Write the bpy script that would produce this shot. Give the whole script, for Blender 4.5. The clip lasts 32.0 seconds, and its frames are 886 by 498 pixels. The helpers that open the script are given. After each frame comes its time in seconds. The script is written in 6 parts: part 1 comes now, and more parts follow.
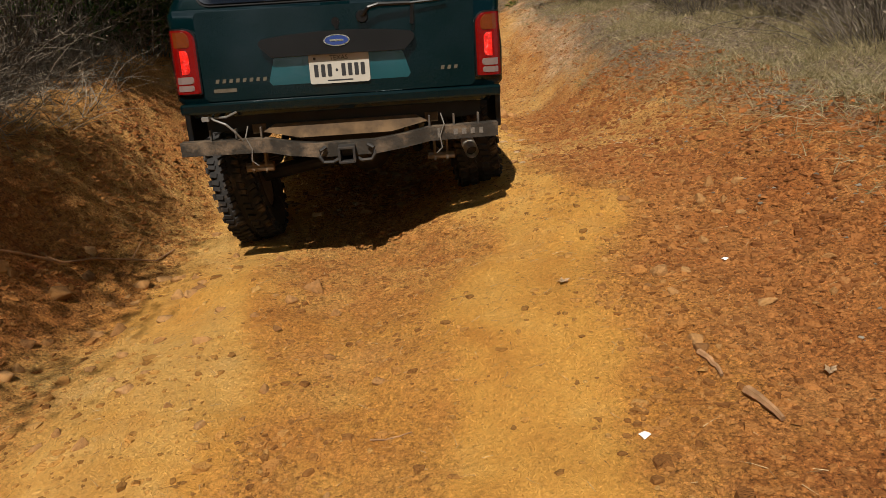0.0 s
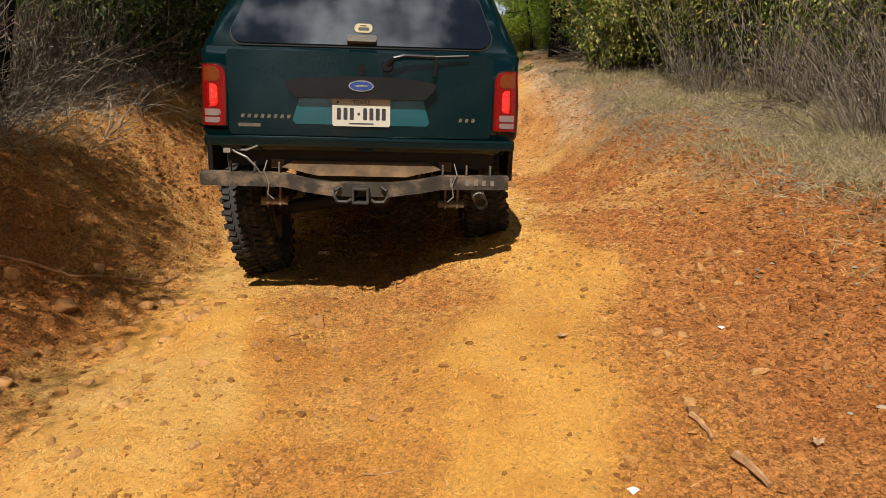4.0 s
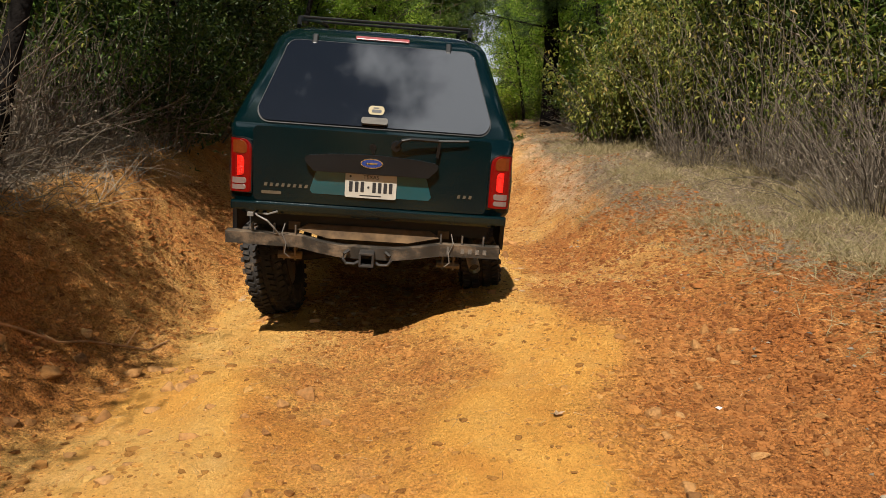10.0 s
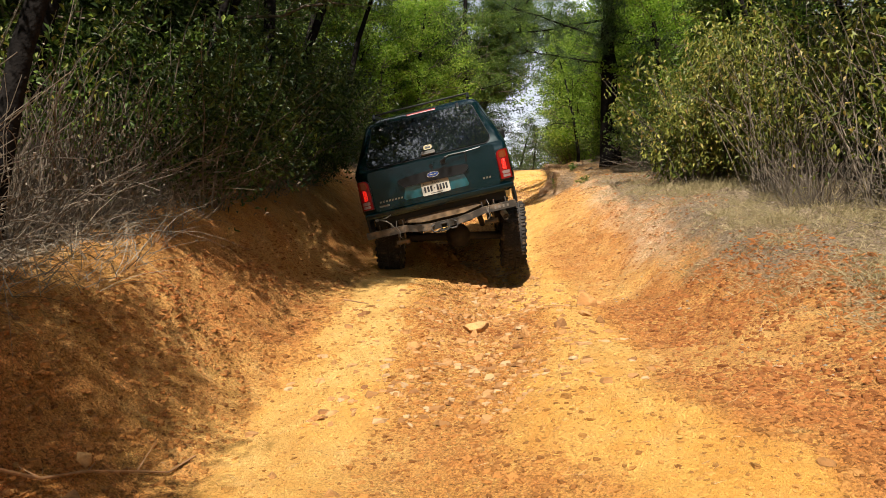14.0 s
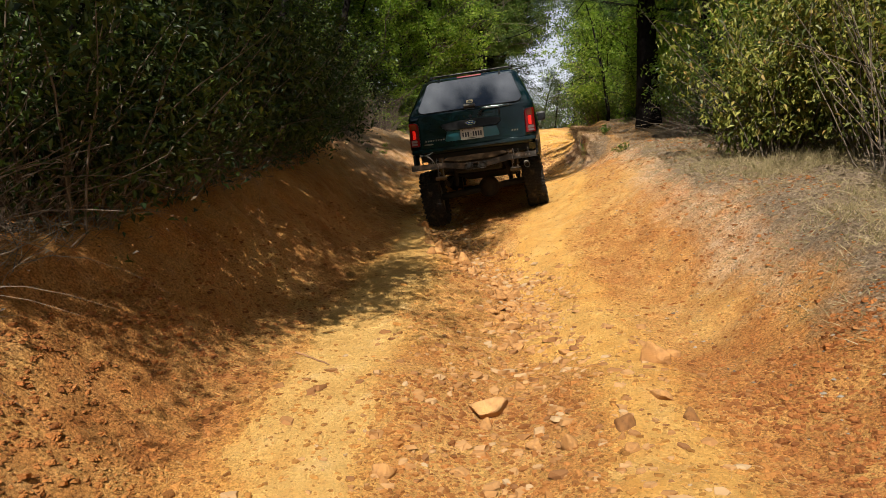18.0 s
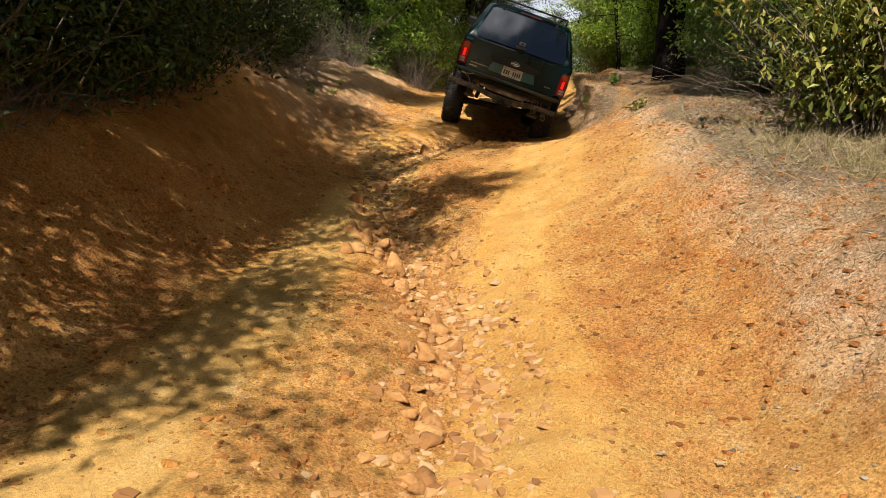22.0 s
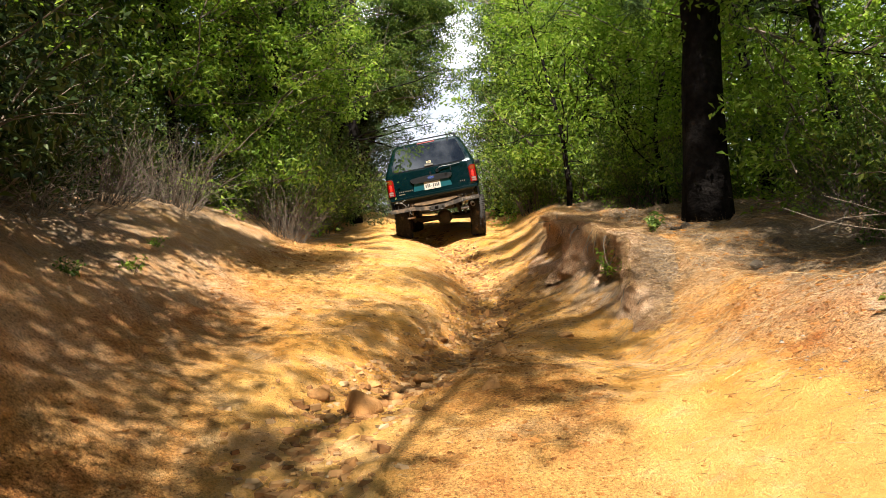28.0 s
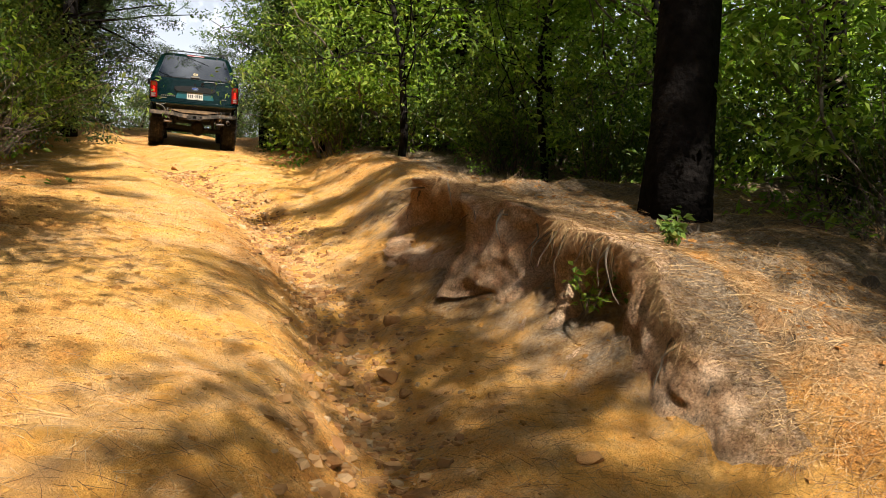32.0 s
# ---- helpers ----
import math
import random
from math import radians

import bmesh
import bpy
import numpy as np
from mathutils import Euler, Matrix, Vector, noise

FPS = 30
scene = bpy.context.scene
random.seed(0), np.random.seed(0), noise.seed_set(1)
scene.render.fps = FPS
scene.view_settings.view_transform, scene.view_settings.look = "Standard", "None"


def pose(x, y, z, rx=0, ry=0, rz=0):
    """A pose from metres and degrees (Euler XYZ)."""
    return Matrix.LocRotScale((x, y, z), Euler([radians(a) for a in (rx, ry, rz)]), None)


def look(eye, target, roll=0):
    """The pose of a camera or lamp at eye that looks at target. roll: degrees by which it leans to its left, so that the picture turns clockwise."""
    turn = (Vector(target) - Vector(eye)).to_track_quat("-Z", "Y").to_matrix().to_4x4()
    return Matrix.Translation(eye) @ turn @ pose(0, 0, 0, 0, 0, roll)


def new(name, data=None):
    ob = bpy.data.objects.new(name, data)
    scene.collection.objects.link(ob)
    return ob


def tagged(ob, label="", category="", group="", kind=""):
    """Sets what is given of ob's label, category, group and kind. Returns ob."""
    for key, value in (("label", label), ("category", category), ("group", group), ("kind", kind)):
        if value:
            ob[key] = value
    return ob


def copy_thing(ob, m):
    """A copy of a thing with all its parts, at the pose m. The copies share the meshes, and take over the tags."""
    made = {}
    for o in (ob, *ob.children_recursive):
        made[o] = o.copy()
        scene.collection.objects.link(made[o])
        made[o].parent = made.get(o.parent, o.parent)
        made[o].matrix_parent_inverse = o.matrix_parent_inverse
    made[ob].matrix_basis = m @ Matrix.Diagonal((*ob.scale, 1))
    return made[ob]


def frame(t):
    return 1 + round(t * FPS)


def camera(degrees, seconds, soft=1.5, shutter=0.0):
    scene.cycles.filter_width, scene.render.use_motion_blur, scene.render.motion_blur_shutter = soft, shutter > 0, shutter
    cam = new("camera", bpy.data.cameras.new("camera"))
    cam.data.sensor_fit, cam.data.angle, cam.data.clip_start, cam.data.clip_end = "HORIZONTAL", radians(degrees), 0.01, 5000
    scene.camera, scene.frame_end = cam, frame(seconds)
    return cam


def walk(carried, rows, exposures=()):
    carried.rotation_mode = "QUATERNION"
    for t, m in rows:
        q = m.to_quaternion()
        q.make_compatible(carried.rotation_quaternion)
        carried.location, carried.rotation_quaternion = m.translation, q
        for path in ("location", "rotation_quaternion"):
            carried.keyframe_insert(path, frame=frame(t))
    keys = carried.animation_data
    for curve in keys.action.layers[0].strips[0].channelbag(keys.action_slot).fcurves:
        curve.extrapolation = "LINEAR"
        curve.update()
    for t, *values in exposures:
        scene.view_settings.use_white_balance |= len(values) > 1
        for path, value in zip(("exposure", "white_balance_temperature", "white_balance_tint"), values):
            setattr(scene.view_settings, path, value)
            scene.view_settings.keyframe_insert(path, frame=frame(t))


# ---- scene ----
cam = camera(62.8, 32.0, soft=0.5)
PATH = [
    (0, (0.097, 0.096, 1.468), (0.021, 2.054, 1.067), -4.9),
    (0.5, (0.082, 0.029, 1.434), (-0.012, 2.003, 1.123), -1.1),
    (1, (0.071, 0.023, 1.428), (0.033, 2.004, 1.15), -0.1),
    (1.5, (0.065, 0.025, 1.443), (0.068, 2.001, 1.131), 0.1),
    (2, (0.052, 0.011, 1.448), (0.009, 1.997, 1.217), 1.1),
    (2.5, (0.073, 0.015, 1.448), (0.022, 2.0, 1.204), 0.2),
    (4.5, (0.056, 0.011, 1.447), (-0.013, 1.992, 1.183), 0.2),
    (5, (0.053, 0.022, 1.453), (-0.032, 1.999, 1.157), 0.1),
    (5.5, (0.038, 0.037, 1.446), (-0.071, 2.01, 1.137), -0.0),
    (6, (0.046, 0.038, 1.453), (-0.052, 2.014, 1.16), -0.2),
    (6.5, (0.046, 0.04, 1.46), (-0.036, 2.014, 1.144), -0.0),
    (7, (0.06, 0.049, 1.452), (0.024, 2.015, 1.087), -0.3),
    (7.5, (0.051, 0.051, 1.453), (0.018, 2.015, 1.076), -1.0),
    (8, (0.056, 0.042, 1.45), (-0.011, 1.998, 1.04), 0.6),
    (8.5, (0.04, 0.024, 1.452), (0.036, 1.993, 1.102), 0.7),
    (9, (0.041, 0.029, 1.46), (-0.005, 2.001, 1.133), 0.5),
    (9.5, (0.033, 0.022, 1.457), (-0.015, 2.005, 1.203), 0.9),
    (10, (0.03, 0.029, 1.491), (-0.006, 2.027, 1.409), 1.3),
    (10.5, (0.029, 0.03, 1.483), (-0.034, 2.029, 1.457), 1.4),
    (11, (0.014, 0.041, 1.482), (-0.044, 2.041, 1.461), 1.2),
    (11.5, (-0.06, 0.059, 1.479), (-0.136, 2.057, 1.446), -0.2),
    (12, (-0.09, 0.078, 1.463), (-0.209, 2.074, 1.397), -0.3),
    (12.5, (-0.102, 0.256, 1.485), (-0.255, 2.249, 1.419), -0.7),
    (12.8, (-0.07, 0.454, 1.519), (-0.26, 2.444, 1.503), -0.3),
    (13, (-0.079, 0.584, 1.546), (-0.282, 2.574, 1.555), -1.4),
    (13.5, (-0.176, 0.894, 1.592), (-0.285, 2.889, 1.685), -0.8),
    (14, (-0.258, 1.093, 1.624), (-0.422, 3.086, 1.664), -0.4),
    (14.5, (-0.224, 1.379, 1.688), (-0.355, 3.375, 1.668), -2.0),
    (15, (-0.241, 1.583, 1.739), (-0.458, 3.57, 1.692), -2.8),
    (15.5, (-0.296, 1.846, 1.825), (-0.55, 3.825, 1.686), -2.2),
    (17.5, (-0.305, 2.925, 2.086), (-0.523, 4.9, 1.86), -0.4),
    (18, (-0.278, 3.307, 2.121), (-0.5, 5.294, 2.043), -1.4),
    (18.5, (-0.222, 3.702, 2.216), (-0.452, 5.687, 2.126), 0.6),
    (19, (-0.269, 4.116, 2.3), (-0.48, 6.105, 2.282), 3.3),
    (19.5, (-0.278, 4.489, 2.318), (-0.44, 6.482, 2.265), 1.3),
    (20, (-0.217, 4.769, 2.42), (-0.323, 6.766, 2.46), 2.2),
    (20.5, (-0.188, 5.055, 2.346), (-0.197, 7.055, 2.312), 5.2),
    (20.7, (-0.232, 5.206, 2.376), (-0.217, 7.205, 2.3), 6.5),
    (21, (-0.186, 5.415, 2.388), (-0.253, 7.399, 2.146), 4.2),
    (21.5, (-0.069, 5.777, 2.455), (-0.308, 7.757, 2.311), 2.2),
    (22, (-0.027, 6.129, 2.455), (-0.233, 8.104, 2.218), 1.9),
    (22.2, (-0.048, 6.244, 2.453), (-0.222, 8.226, 2.252), 3.7),
    (22.5, (-0.049, 6.492, 2.45), (-0.231, 8.465, 2.177), 3.3),
    (23, (-0.068, 6.924, 2.491), (-0.359, 8.872, 2.142), 2.5),
    (23.5, (-0.035, 7.326, 2.559), (-0.209, 9.309, 2.374), 1.4),
    (24, (-0.13, 7.804, 2.649), (-0.08, 9.802, 2.713), -1.0),
    (24.5, (-0.113, 8.365, 2.655), (0.011, 10.359, 2.74), -0.1),
    (25, (-0.211, 8.896, 2.659), (-0.09, 10.892, 2.648), -0.6),
    (25.5, (-0.342, 9.443, 2.694), (-0.309, 11.435, 2.526), -0.5),
    (25.7, (-0.375, 9.712, 2.745), (-0.477, 11.703, 2.589), -0.3),
    (26, (-0.664, 10.022, 2.785), (-0.615, 12.014, 2.957), -4.0),
    (26.5, (-1.1, 10.517, 2.896), (-0.884, 12.5, 3.036), -0.6),
    (28.5, (-1.395, 12.2, 3.266), (-1.215, 14.187, 3.405), -0.6),
    (29, (-1.675, 12.549, 3.346), (-1.481, 14.537, 3.441), 1.0),
    (29.5, (-1.805, 12.923, 3.443), (-1.394, 14.88, 3.5), 0.7),
    (30, (-1.882, 13.392, 3.527), (-1.369, 15.324, 3.586), -0.1),
    (30.5, (-1.956, 13.889, 3.629), (-1.34, 15.791, 3.582), -0.1),
    (31, (-1.777, 14.452, 3.668), (-0.966, 16.28, 3.638), 0.4),
    (31.5, (-1.73, 14.989, 3.789), (-1.003, 16.852, 3.747), 1.4),
    (32, (-1.652, 15.443, 3.771), (-0.729, 17.216, 3.738), 3.5),
]
walk(cam, [(t, look(eye, target, roll)) for t, eye, target, roll in PATH], [(0, -0.08), (0.8, 0.32), (2, 0.32), (5, 0.40), (6, 0.44), (8, 0.36), (9, 0.37), (10, 0.32), (11, 0.52), (13, 0.74), (15, 0.78), (18, 0.5), (19, 0.66), (20, 0.74), (21, 0.87), (22, 0.66), (23, 0.68), (24, 0.70), (25, 0.86), (26, 0.77), (27, 1.0), (29, 1.32), (30, 1.2), (32, 0.98)])

# ---- world, sun ----
SUN_TO = Vector((-0.10, -0.86, 1.0)).normalized()
world = bpy.data.worlds.new("sky_world")
scene.world = world
world.use_nodes = True
wn = world.node_tree.nodes
wl_ = world.node_tree.links
bg = wn["Background"]
sky = wn.new("ShaderNodeTexSky")
sky.sky_type = "NISHITA"
sky.sun_disc = False
sky.sun_elevation = math.asin(SUN_TO.z)
sky.sun_rotation = math.atan2(SUN_TO.x, SUN_TO.y)
sky.air_density, sky.dust_density = 1.0, 0.6
cloud = wn.new("ShaderNodeTexNoise")
cloud.inputs["Scale"].default_value = 3.4
cloud.inputs["Detail"].default_value = 8
cloud.inputs["Roughness"].default_value = 0.6
cramp = wn.new("ShaderNodeValToRGB")
cramp.color_ramp.elements[0].position, cramp.color_ramp.elements[1].position = 0.53, 0.62
cmix = wn.new("ShaderNodeMix")
cmix.data_type = "RGBA"
cmix.inputs[7].default_value = (34.0, 35.0, 36.5, 1)
wl_.new(cloud.outputs["Fac"], cramp.inputs["Fac"])
wco = wn.new("ShaderNodeTexCoord")
wsep = wn.new("ShaderNodeSeparateXYZ")
wl_.new(wco.outputs["Generated"], wsep.inputs[0])
haze = wn.new("ShaderNodeMapRange")
haze.inputs["From Min"].default_value, haze.inputs["From Max"].default_value = 0.14, 0.55
haze.inputs["To Min"].default_value, haze.inputs["To Max"].default_value = 0.9, 0.0
wl_.new(wsep.outputs["Z"], haze.inputs["Value"])
hmix = wn.new("ShaderNodeMix")
hmix.data_type = "RGBA"
hmix.inputs[7].default_value = (20.0, 21.2, 23.0, 1)
wl_.new(haze.outputs["Result"], hmix.inputs[0])
wl_.new(sky.outputs["Color"], hmix.inputs[6])
wl_.new(cramp.outputs["Color"], cmix.inputs[0])
wl_.new(hmix.outputs[2], cmix.inputs[6])
wl_.new(cmix.outputs[2], bg.inputs["Color"])
bg.inputs["Strength"].default_value = 0.030

sun_data = bpy.data.lights.new("sun", "SUN")
sun_data.energy, sun_data.angle, sun_data.color = 6.8, radians(0.53), (1.0, 0.93, 0.82)
sun = new("sun", sun_data)
sun.matrix_world = look(SUN_TO * 50, (0, 0, 0))

# ---- helpers of the scene ----


def smooth01(u):
    u = np.clip(u, 0, 1)
    return u * u * (3 - 2 * u)


def lattice(seed):
    return np.random.default_rng(seed).random((256, 256))


LAT = [lattice(s) for s in range(6)]


def vnoise(x, y, k=0):
    """Smooth value noise in -1..1 on arrays."""
    xi, yi = np.floor(x).astype(int), np.floor(y).astype(int)
    u, v = smooth01(x - xi), smooth01(y - yi)
    a = LAT[k % 6]
    p, q, r, s = a[xi & 255, yi & 255], a[(xi + 1) & 255, yi & 255], a[xi & 255, (yi + 1) & 255], a[(xi + 1) & 255, (yi + 1) & 255]
    return 2 * ((p * (1 - u) + q * u) * (1 - v) + (r * (1 - u) + s * u) * v) - 1


def fnoise(x, y, octaves=4, k=0):
    total, amp = 0, 1.0
    for o in range(octaves):
        total = total + amp * vnoise(x * 2 ** o + 17.3 * o, y * 2 ** o - 9.1 * o, k + o)
        amp *= 0.5
    return total


def quick_mesh(name, verts, faces_flat, n, material):
    """A mesh from arrays: faces with n corners each."""
    me = bpy.data.meshes.new(name)
    v = np.asarray(verts, np.float32).reshape(-1, 3)
    f = np.asarray(faces_flat, np.int32).reshape(-1, n)
    me.vertices.add(len(v))
    me.vertices.foreach_set("co", v.ravel())
    me.loops.add(f.size)
    me.loops.foreach_set("vertex_index", f.ravel())
    me.polygons.add(len(f))
    me.polygons.foreach_set("loop_start", np.arange(0, f.size, n, dtype=np.int32))
    me.polygons.foreach_set("loop_total", np.full(len(f), n, np.int32))
    if material:
        me.materials.append(material)
    me.polygons.foreach_set("use_smooth", np.zeros(len(f), bool))
    me.update(calc_edges=True)
    return me


def part(name, bm, material, parent, label="", smooth=False):
    me = bpy.data.meshes.new(name)
    bmesh.ops.recalc_face_normals(bm, faces=bm.faces)
    bm.to_mesh(me)
    bm.free()
    if smooth:
        me.polygons.foreach_set("use_smooth", [True] * len(me.polygons))
    me.materials.append(material)
    ob = new(name, me)
    ob.parent = parent
    if label:
        ob["label"] = label
    return ob


def add_box(bm, c, s, rot=None, bevel=0.0, taper=1.0):
    """A box of full size s at c; rot an Euler in degrees; taper scales its top."""
    res = bmesh.ops.create_cube(bm, size=1.0)
    m = pose(*c, *(rot or (0, 0, 0))) @ Matrix.Diagonal((*s, 1))
    for v in res["verts"]:
        if v.co.z > 0:
            v.co.x *= taper
            v.co.y *= taper
    bmesh.ops.transform(bm, matrix=m, verts=res["verts"])
    if bevel:
        edges = list({e for v in res["verts"] for e in v.link_edges})
        bmesh.ops.bevel(bm, geom=edges, offset=bevel, segments=2, affect="EDGES", profile=0.6)
    return bm


def add_tube(bm, pts, r, sides=8, r2=None, cap=True):
    """A tube along points, from radius r to r2."""
    pts = [Vector(p) for p in pts]
    rings = []
    n = len(pts)
    for i, p in enumerate(pts):
        d = (pts[min(i + 1, n - 1)] - pts[max(i - 1, 0)]).normalized()
        q = d.to_track_quat("Z", "Y")
        rad = r if r2 is None else r + (r2 - r) * i / (n - 1)
        rings.append([bm.verts.new(p + q @ Vector((rad * math.cos(a), rad * math.sin(a), 0))) for a in [2 * math.pi * j / sides for j in range(sides)]])
    for a, b in zip(rings, rings[1:]):
        for j in range(sides):
            bm.faces.new((a[j], a[(j + 1) % sides], b[(j + 1) % sides], b[j]))
    if cap:
        bm.faces.new(rings[0][::-1])
        bm.faces.new(rings[-1])
    return bm


def add_loft(bm, rings, close=True, caps=True):
    vs = [[bm.verts.new(p) for p in r] for r in rings]
    n = len(vs[0])
    for a, b in zip(vs, vs[1:]):
        for j in range(n if close else n - 1):
            bm.faces.new((a[j], a[(j + 1) % n], b[(j + 1) % n], b[j]))
    if caps and close:
        bm.faces.new(vs[0][::-1])
        bm.faces.new(vs[-1])
    return bm


def rounded(w, h, r, n=4):
    """A rounded rectangle about the origin, as points."""
    out = []
    for cx, cy, a0 in ((w / 2 - r, h / 2 - r, 0), (-w / 2 + r, h / 2 - r, 90), (-w / 2 + r, -h / 2 + r, 180), (w / 2 - r, -h / 2 + r, 270)):
        for i in range(n + 1):
            a = radians(a0 + 90 * i / n)
            out.append((cx + r * math.cos(a), cy + r * math.sin(a)))
    return out


# ---- materials ----
def mat(name, base, rough=0.6, metal=0.0, vary=0.15, scale=8.0, bump=0.0, bump_scale=40.0, dirt=None, dirt_amount=0.0, dirt_scale=3.0, coat=0.0, spec=0.5):
    m = bpy.data.materials.new(name)
    m.use_nodes = True
    nt = m.node_tree
    n, l = nt.nodes, nt.links
    b = n["Principled BSDF"]
    b.inputs["Roughness"].default_value = rough
    b.inputs["Metallic"].default_value = metal
    b.inputs["Coat Weight"].default_value = coat
    b.inputs["Coat Roughness"].default_value = 0.06
    b.inputs["Specular IOR Level"].default_value = spec
    co = n.new("ShaderNodeTexCoord")
    no = n.new("ShaderNodeTexNoise")
    no.inputs["Scale"].default_value = scale
    no.inputs["Detail"].default_value = 6
    l.new(co.outputs["Object"], no.inputs["Vector"])
    ramp = n.new("ShaderNodeValToRGB")
    lo, hi = [max(0, c * (1 - vary)) for c in base], [min(1, c * (1 + vary)) for c in base]
    ramp.color_ramp.elements[0].position, ramp.color_ramp.elements[1].position = 0.3, 0.7
    ramp.color_ramp.elements[0].color, ramp.color_ramp.elements[1].color = (*lo, 1), (*hi, 1)
    l.new(no.outputs["Fac"], ramp.inputs["Fac"])
    out = ramp.outputs["Color"]
    if dirt:
        dn = n.new("ShaderNodeTexNoise")
        dn.inputs["Scale"].default_value = dirt_scale
        dn.inputs["Detail"].default_value = 9
        dn.inputs["Roughness"].default_value = 0.65
        l.new(co.outputs["Object"], dn.inputs["Vector"])
        dr = n.new("ShaderNodeValToRGB")
        c = 1 - dirt_amount
        dr.color_ramp.elements[0].position, dr.color_ramp.elements[1].position = max(0, c - 0.18), min(1, c + 0.18)
        l.new(dn.outputs["Fac"], dr.inputs["Fac"])
        mx = n.new("ShaderNodeMix")
        mx.data_type = "RGBA"
        mx.inputs[7].default_value = (*dirt, 1)
        l.new(dr.outputs["Color"], mx.inputs[0])
        l.new(out, mx.inputs[6])
        out = mx.outputs[2]
        rr = n.new("ShaderNodeMapRange")
        rr.inputs["To Min"].default_value, rr.inputs["To Max"].default_value = rough, 0.9
        l.new(dr.outputs["Color"], rr.inputs["Value"])
        l.new(rr.outputs["Result"], b.inputs["Roughness"])
    l.new(out, b.inputs["Base Color"])
    if bump:
        bn = n.new("ShaderNodeTexNoise")
        bn.inputs["Scale"].default_value = bump_scale
        bn.inputs["Detail"].default_value = 5
        l.new(co.outputs["Object"], bn.inputs["Vector"])
        bp = n.new("ShaderNodeBump")
        bp.inputs["Strength"].default_value = bump
        bp.inputs["Distance"].default_value = 0.02
        l.new(bn.outputs["Fac"], bp.inputs["Height"])
        l.new(bp.outputs["Normal"], b.inputs["Normal"])
    return m


def ground_mat():
    m = bpy.data.materials.new("red_clay")
    m.use_nodes = True
    n, l = m.node_tree.nodes, m.node_tree.links
    b = n["Principled BSDF"]
    b.inputs["Roughness"].default_value = 0.95
    b.inputs["Specular IOR Level"].default_value = 0.15
    at = n.new("ShaderNodeAttribute")
    at.attribute_name = "soil"
    sp = n.new("ShaderNodeSeparateColor")
    l.new(at.outputs["Color"], sp.inputs["Color"])
    co = n.new("ShaderNodeTexCoord")

    def noise_tex(scale, detail=8, rough=0.6):
        t = n.new("ShaderNodeTexNoise")
        t.inputs["Scale"].default_value, t.inputs["Detail"].default_value, t.inputs["Roughness"].default_value = scale, detail, rough
        l.new(co.outputs["Object"], t.inputs["Vector"])
        return t.outputs["Fac"]

    def ramp(fac, stops):
        r = n.new("ShaderNodeValToRGB")
        e = r.color_ramp.elements
        while len(e) < len(stops):
            e.new(0.5)
        for el, (p, c) in zip(e, stops):
            el.position, el.color = p, (*c, 1)
        l.new(fac, r.inputs["Fac"])
        return r.outputs["Color"]

    def mix(fac, a, c, mode="MIX"):
        x = n.new("ShaderNodeMix")
        x.data_type, x.blend_type = "RGBA", mode
        for sock, v in ((x.inputs[0], fac), (x.inputs[6], a), (x.inputs[7], c)):
            if isinstance(v, (int, float)):
                sock.default_value = v
            else:
                l.new(v, sock)
        return x.outputs[2]

    red = ramp(noise_tex(2.3), [(0.3, (0.38, 0.118, 0.030)), (0.5, (0.54, 0.212, 0.062)), (0.72, (0.64, 0.30, 0.098))])
    yellow = ramp(noise_tex(3.1), [(0.3, (0.62, 0.275, 0.056)), (0.55, (0.74, 0.370, 0.080)), (0.75, (0.78, 0.430, 0.115))])
    litter = ramp(noise_tex(30, 10, 0.75), [(0.3, (0.085, 0.055, 0.036)), (0.5, (0.25, 0.185, 0.125)), (0.7, (0.46, 0.38, 0.29))])
    pale = ramp(noise_tex(4.1), [(0.3, (0.60, 0.335, 0.100)), (0.55, (0.72, 0.440, 0.145)), (0.75, (0.77, 0.510, 0.22))])
    chalk = ramp(noise_tex(6.0), [(0.3, (0.52, 0.28, 0.135)), (0.55, (0.65, 0.44, 0.28)), (0.75, (0.74, 0.58, 0.43))])
    # the dark stops paint small shadows between crumbs into the colour
    crumbs = ramp(noise_tex(55, 9, 0.78), [(0.37, (0.13, 0.11, 0.10)), (0.45, (0.78, 0.76, 0.74)), (0.53, (1.04, 1.04, 1.04)), (0.68, (1.34, 1.32, 1.28))])
    jitter = noise_tex(5.0, 9, 0.7)

    def masked(channel, sharp=4.0):
        a = n.new("ShaderNodeMath")
        a.operation = "ADD"
        l.new(channel, a.inputs[0])
        l.new(jitter, a.inputs[1])
        s = n.new("ShaderNodeMapRange")
        s.inputs["From Min"].default_value, s.inputs["From Max"].default_value = 1.0 - 0.5 / sharp, 1.0 + 0.5 / sharp
        l.new(a.outputs[0], s.inputs["Value"])
        return s.outputs["Result"]

    c = mix(masked(sp.outputs[0], 1.6), red, yellow)
    c = mix(masked(sp.outputs[2], 1.8), c, pale)
    c = mix(masked(at.outputs["Alpha"], 1.8), c, chalk)
    c = mix(masked(sp.outputs[1], 2.2), c, litter)
    packed = n.new("ShaderNodeMapRange")
    packed.inputs["From Min"].default_value, packed.inputs["From Max"].default_value = 0.35, 0.85
    packed.inputs["To Min"].default_value, packed.inputs["To Max"].default_value = 0.62, 0.06
    firm = n.new("ShaderNodeMath")
    firm.operation = "MAXIMUM"
    l.new(sp.outputs[0], firm.inputs[0])
    l.new(sp.outputs[2], firm.inputs[1])
    l.new(firm.outputs[0], packed.inputs["Value"])
    rough_share = packed.outputs["Result"]

